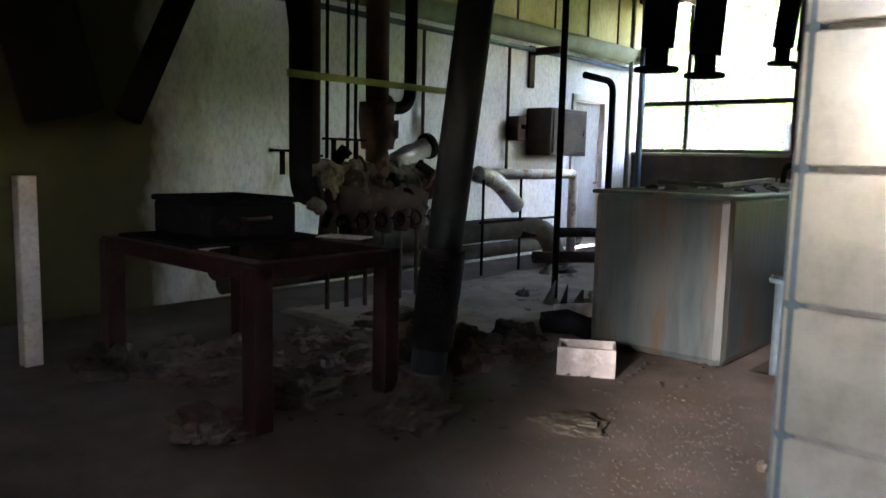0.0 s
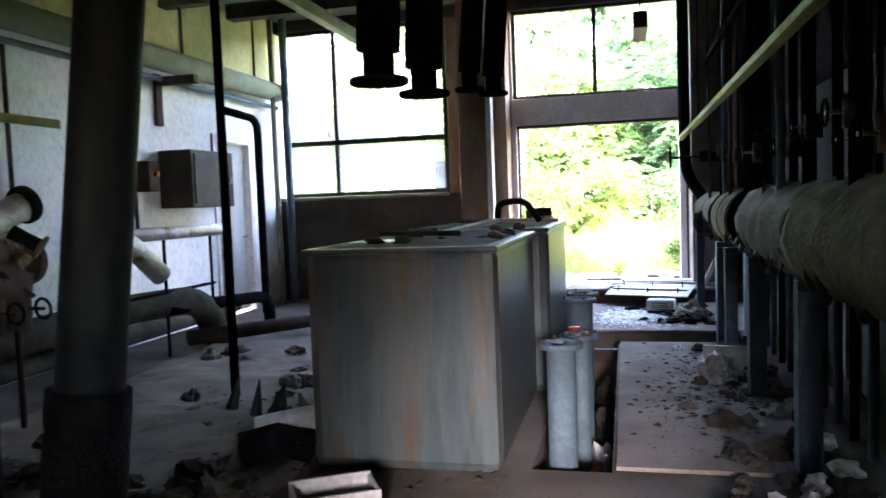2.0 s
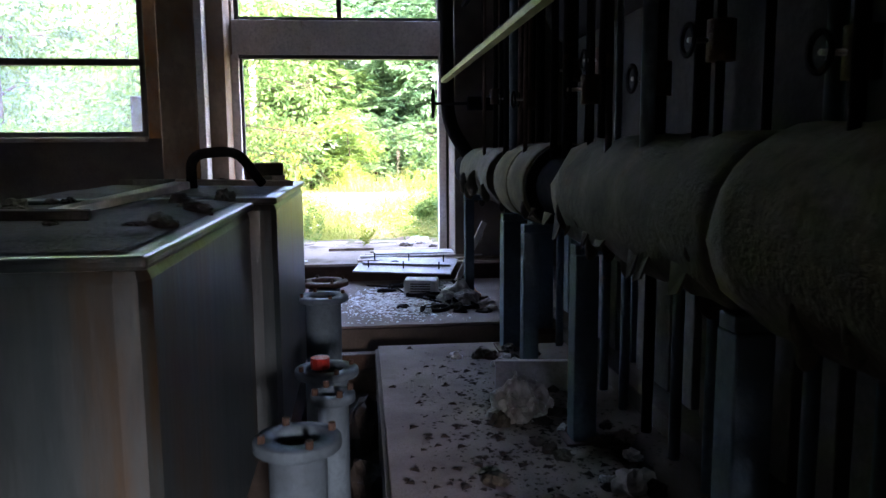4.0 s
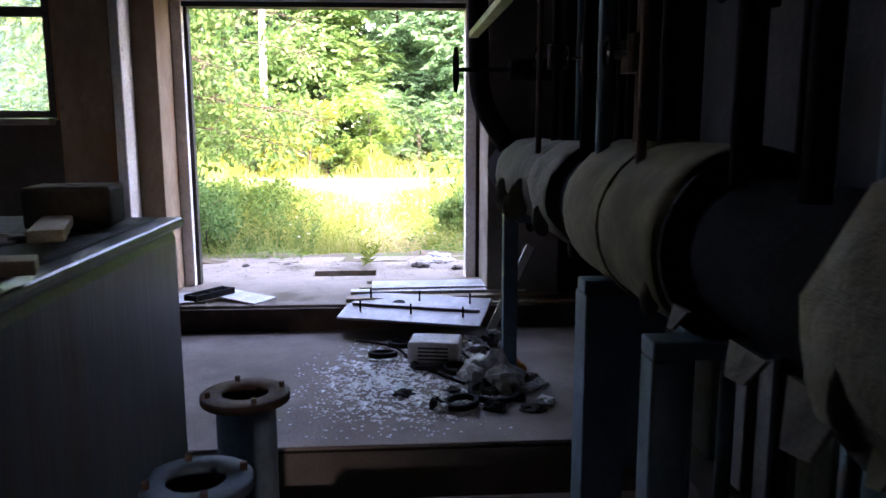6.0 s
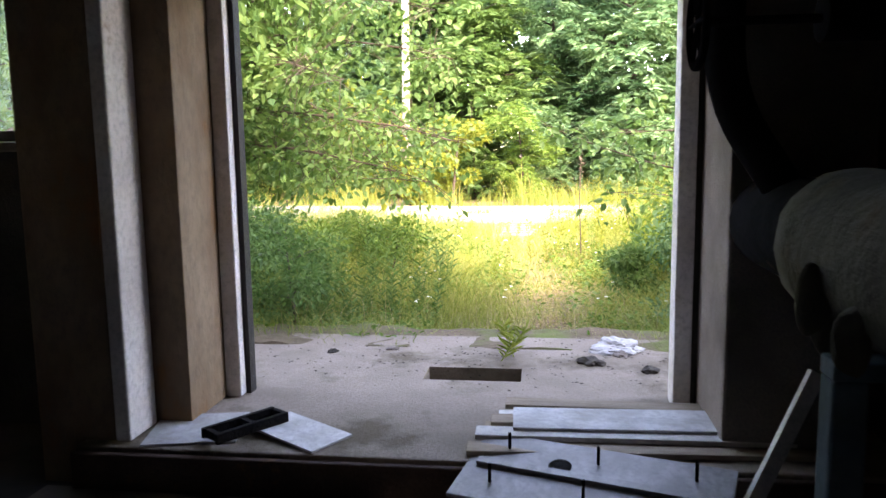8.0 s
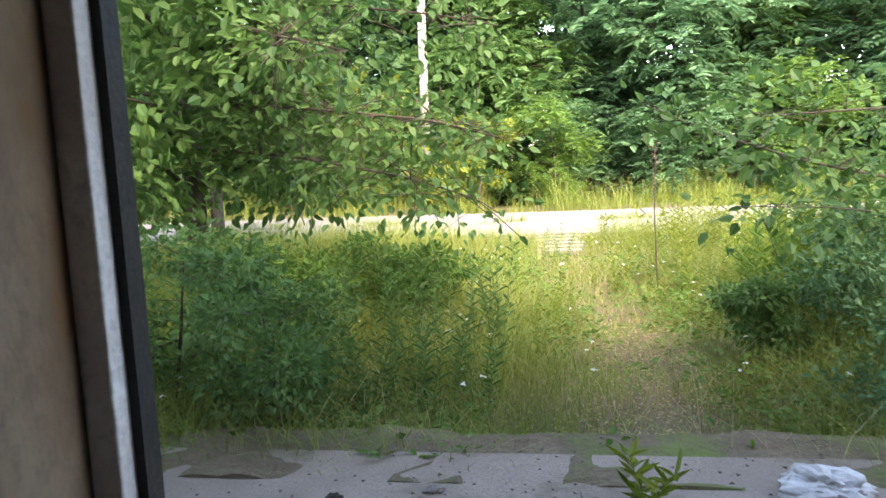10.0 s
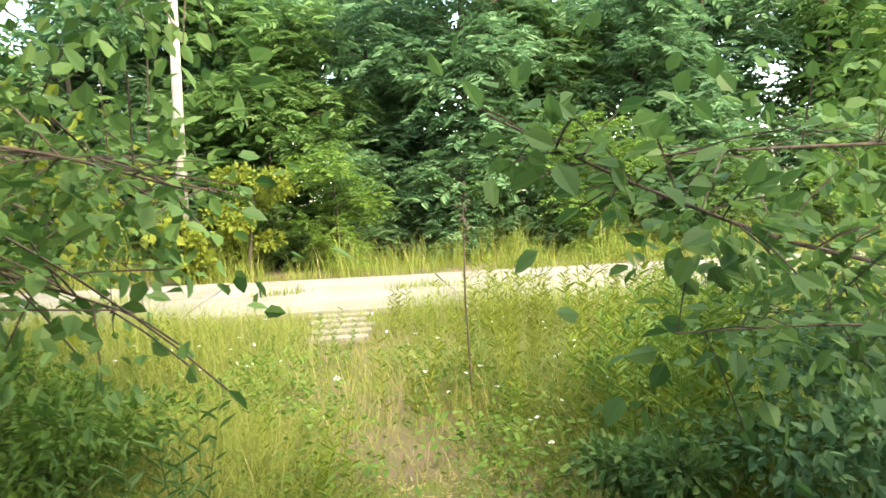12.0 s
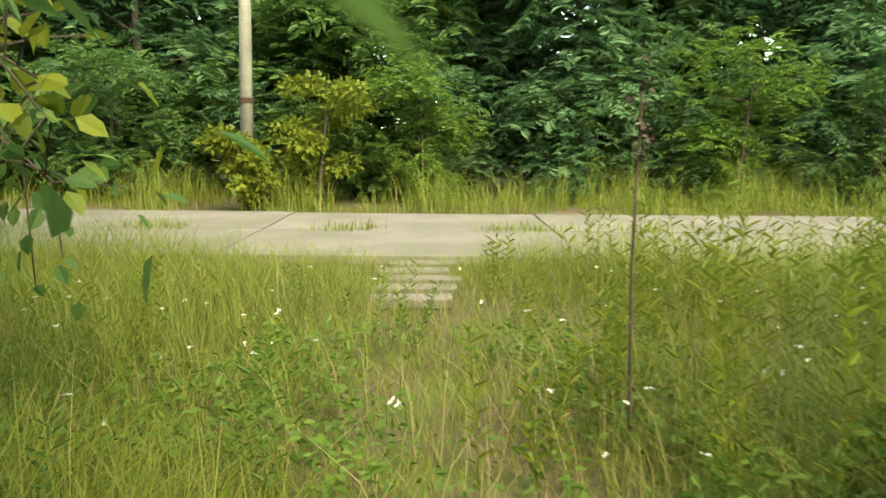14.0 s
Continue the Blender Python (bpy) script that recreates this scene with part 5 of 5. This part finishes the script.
for k, (z, x2, y2) in enumerate([(1.35, -2.35, 16.3), (1.75, -2.2, 17.2), (1.75, -2.15, 16.3), (2.6, -2.2, 17.0), (3.0, -2.3, 16.4), (2.3, -3.0, 15.6)]):
    branch("tree_branch", [(-5.3, 18.2, z + 0.35), (-4.0, 17.2, z + 0.25), (x2 - 0.5, y2 + 0.2, z + 0.05), (x2, y2, z - 0.1)], 0.016, 760, 0.08, L_TREE, "overhanging leafy branch beside the entrance", 20 + k, 0.2)

branch("tree_branch", [(-5.3, 18.9, 2.6), (-4.2, 18.8, 2.1), (-3.2, 18.6, 1.75), (-2.75, 18.5, 1.5)], 0.016, 420, 0.1, L_YELLOW, "yellow green branch hanging beside the path", 41, 0.2)
branch("tree_branch", [(-5.3, 19.2, 2.2), (-4.2, 19.6, 1.75), (-3.6, 19.6, 1.4), (-3.2, 19.4, 1.15)], 0.016, 380, 0.1, L_TREE, "low leafy branch beside the path", 42, 0.2)

# concrete pole, building
po = thing("utility_pole", "pale concrete utility pole beyond the road", "pole", at=(-5.2, 30.6, 0))
part("shaft", tube([(0, 0, 0), (0.05, 0, 4), (0.1, 0, 8.5)], 0.13, n=14, r_end=0.09), M_POLE, po, smooth=True)
part("collar", tube([(0.012, 0, 1.9), (0.014, 0, 2.0)], 0.14, n=14), M_RUST, po)
hs = thing("house", "white rendered house seen between the trees", "house", at=(-19, 46, 0))
part("wall", box(-4, -3, 0, 4, 3, 5.5), M_HOUSE, hs)
rf = bmesh.new()
v = [rf.verts.new(p) for p in ((-4.3, -3.3, 5.5), (4.3, -3.3, 5.5), (4.3, 3.3, 5.5), (-4.3, 3.3, 5.5), (-4.3, 0, 7.8), (4.3, 0, 7.8))]
for q in ((0, 1, 5, 4), (2, 3, 4, 5), (0, 4, 3), (1, 2, 5), (3, 2, 1, 0)):
    rf.faces.new([v[i] for i in q])
part("roof", rf, M_RUST, hs)
for x in (-2.2, 1.0):
    for z in (1.0, 3.4):
        part("window", box(x, -3.04, z, x + 1.1, -2.99, z + 1.4), M_FRAME, hs)

# grass and weeds
r = np.random.RandomState(8)


def scatter(n, x0, x1, y0, y1, keep):
    p = np.stack([r.uniform(x0, x1, n), r.uniform(y0, y1, n), np.full(n, -0.03)], 1)
    return p[keep(p[:, 0], p[:, 1])]


def patchy(x, y, f=0.7, s=0.0):
    return np.array([noise.noise((a * f, b * f, s)) for a, b in zip(x, y)])


path_x = lambda y: -1.45 + 0.25 * np.sin(y * 0.5)
near = scatter(90000, -7, 5, 14.3, 19.5, lambda x, y: np.abs(x - path_x(y)) + r.uniform(-0.5, 0.5, len(x)) > 0.1)
hh = (0.16 + 0.24 * r.uniform(0, 1, len(near)) ** 1.5) * (1 + 0.9 * patchy(near[:, 0], near[:, 1])) * np.clip(np.abs(near[:, 0] - path_x(near[:, 1])) * 1.3, 0.35, 1.4)
blades("grass", near, hh, r.uniform(0.001, 0.0032, len(near)), 1.3, L_GRASS, "tall unmown grass along the path", 1)
mid = scatter(85000, -12, 10, 19.5, 24.8, lambda x, y: y < 24.2 + 0.6 * patchy(x, y, 0.6, 9))
hh = (0.25 + 0.4 * r.uniform(0, 1, len(mid)) ** 1.5) * (1 + 0.9 * patchy(mid[:, 0], mid[:, 1], 0.5, 2))
hh *= np.clip(0.35 + np.abs(mid[:, 0] - path_x(mid[:, 1])) * 0.35, 0.35, 1)
blades("grass", mid, hh, r.uniform(0.0012, 0.0032, len(mid)), 1.1, L_GRASS, "tall seeding grass before the road", 2)
far = scatter(30000, -24, 22, 29.0, 33.0, lambda x, y: y > 29)
far = far[patchy(far[:, 0], far[:, 1], 0.5, 4) > -0.25 + 0.3 * (far[:, 0] < -5)]
blades("grass", far, (0.18 + 0.75 * r.uniform(0, 1, len(far)) ** 2) * (1 + 1.1 * patchy(far[:, 0], far[:, 1], 0.8, 6)), r.uniform(0.003, 0.008, len(far)), 0.7, L_GRASS, "rough grass on the far verge", 3)
joint = scatter(9000, -20, 18, 26.3, 26.9, lambda x, y: patchy(x, y, 0.8, 5) > 0.05)
blades("grass", joint + np.array([[0, 0, 0.05]]), 0.05 + 0.18 * r.uniform(0, 1, len(joint)), r.uniform(0.004, 0.008, len(joint)), 0.5, L_GRASS, "weeds growing in the road joint", 4)
dry = scatter(5000, -4, 3, 14.3, 22, lambda x, y: patchy(x, y, 0.9, 7) > 0.0)
blades("dry_grass", dry, 0.1 + 0.5 * r.uniform(0, 1, len(dry)), r.uniform(0.001, 0.003, len(dry)), 0.9, L_DRY, "dry straw stalks among the grass", 5)


cover = scatter(40000, -7, 4, 14.25, 21, lambda x, y: (patchy(x, y, 0.9, 11) > -0.05) & (np.abs(x - path_x(y)) + r.uniform(-0.3, 0.3, len(x)) > 0.3))
cover[:, 2] += r.uniform(0.02, 0.26, len(cover))
gc = tagged(new("ground_cover"), "low leafy ground cover among the grass", "ground cover", kind="stuff")
leaves("low_leaves", cover, r.normal(size=(len(cover), 3)) * np.array([[1, 1, 0.3]]), np.full(len(cover), 0.055), L_NEAR, gc, 21, 0.5)
litter = scatter(15000, -4, 2.5, 14.2, 18, lambda x, y: x > -9)
litter[:, 2] += 0.03
lt = tagged(new("leaf_litter"), "dry fallen leaves and straw on the path", "leaf litter", kind="stuff")
leaves("dry_leaves", litter, r.normal(size=(len(litter), 3)) * np.array([[1, 1, 0.15]]), np.full(len(litter), 0.035), L_DRY, lt, 22, 0.3)


def weed(x, y, h, n, seed, label, mat=L_WEED, leaf=0.09, aspect=0.2):
    rs = np.random.RandomState(seed)
    t = thing("tall_weed", label, "weed", "tall weeds by the path", (x, y, -0.03))
    b = bmesh.new()
    c, d = [], []
    for k in range(n):
        bx, by = rs.normal(size=2) * 0.12
        lx, ly = rs.normal(size=2) * 0.12
        hk = h * rs.uniform(0.65, 1.1)
        tube([(bx, by, 0), (bx + lx * 0.4, by + ly * 0.4, hk * 0.5), (bx + lx, by + ly, hk)], 0.004, b, n=5, r_end=0.0015)
        for i in range(26):
            s = 0.12 + 0.88 * i / 26
            a1 = i * 2.4 + k
            c.append((bx + lx * s, by + ly * s, hk * s))
            d.append((math.cos(a1), math.sin(a1), 0.75))
    tagged(part("stem", b, mat, t), kind="stuff")
    leaves("foliage", np.array(c), np.array(d), np.full(len(c), leaf), mat, t, seed, aspect)
    return t


rng = random.Random(3)
for k in range(26):
    x, y = -0.2 + abs(rng.gauss(0, 0.8)), rng.gauss(17.5, 0.45)
    weed(x, y, rng.uniform(0.85, 1.35), 5, 400 + k, "tall narrow-leaved green weed beside the path", L_NEAR if k % 3 else L_WEED, 0.085, 0.24)
for k in range(30):
    x, y = rng.uniform(-5.0, -2.2), rng.uniform(14.7, 18.5)
    weed(x, y, rng.uniform(0.45, 0.95), 6, 1440 + k, "bushy green weed in the grass", L_TREE, 0.08)
for k in range(34):
    x, y = rng.uniform(-1.2, 4.5), rng.uniform(18.8, 23.8)
    weed(x, y, rng.uniform(0.6, 1.25), 4, 1500 + k, "tall yellowish weed before the road", L_YELLOW, 0.08)
for k in range(34):
    x, y = rng.uniform(-5.5, 3.2), rng.uniform(17.2, 22.5)
    if abs(x + 1.5) > 0.35:
        weed(x, y, rng.uniform(0.35, 0.7), 5, 520 + k, "small leafy weed in the meadow grass", rng.choice((L_NEAR, L_WEED, L_YELLOW)), 0.06)
ds = thing("dry_stalk", "tall dead brown stalk in the grass", "stalk", at=(-0.75, 19.4, 0))
part("stem", tube([(0, 0, -0.03), (-0.03, 0, 0.8), (-0.02, 0, 1.55)], 0.009, n=6, r_end=0.005), M_BARK, ds)
hp = r.normal(size=(70, 3)) * np.array([[0.02, 0.02, 0.13]]) + np.array([[-0.02, 0, 1.5]])
leaves("seed_head", hp, r.normal(size=(70, 3)), np.full(70, 0.03), M_BARK, ds, 9)
fl = scatter(160, -4.5, 2.0, 14.6, 22, lambda x, y: np.abs(x - path_x(y)) > 0.25)
ft_ = tagged(new("white_flowers"), "small white flowers dotted through the grass", "flowers", kind="stuff")
fc = np.repeat(fl + np.array([[0, 0, 0.33]]) + r.uniform(-0.1, 0.1, (len(fl), 1)) * np.array([[0, 0, 1]]), 5, 0)
leaves("petals", fc, r.normal(size=(len(fc), 3)) * np.array([[1, 1, 0.2]]), np.full(len(fc), 0.022), L_FLOWER, ft_, 10, 0.7)
sprig = weed(-1.55, 13.75, 0.25, 2, 499, "small yellow sprig growing from the apron", L_YELLOW, 0.1)
sprig.location = (-1.55, 13.72, 0.19)
for k, (x, y) in enumerate([(-2.7, 13.9), (-0.75, 13.95), (-0.95, 13.75), (-2.3, 14.0), (-0.6, 13.6)]):
    lump("stone", x, y, 0.04 + 0.02 * (k % 3), k + 300, M_SLAB if k % 2 else M_DEBRIS, "loose stone on the worn apron", "stone", "stones on the apron", z=0.19)
lump("white_rag", -0.75, 14.1, 0.17, 310, M_PAPER, "white rag lying on the apron edge", "rag", flat=0.4, z=0.19)
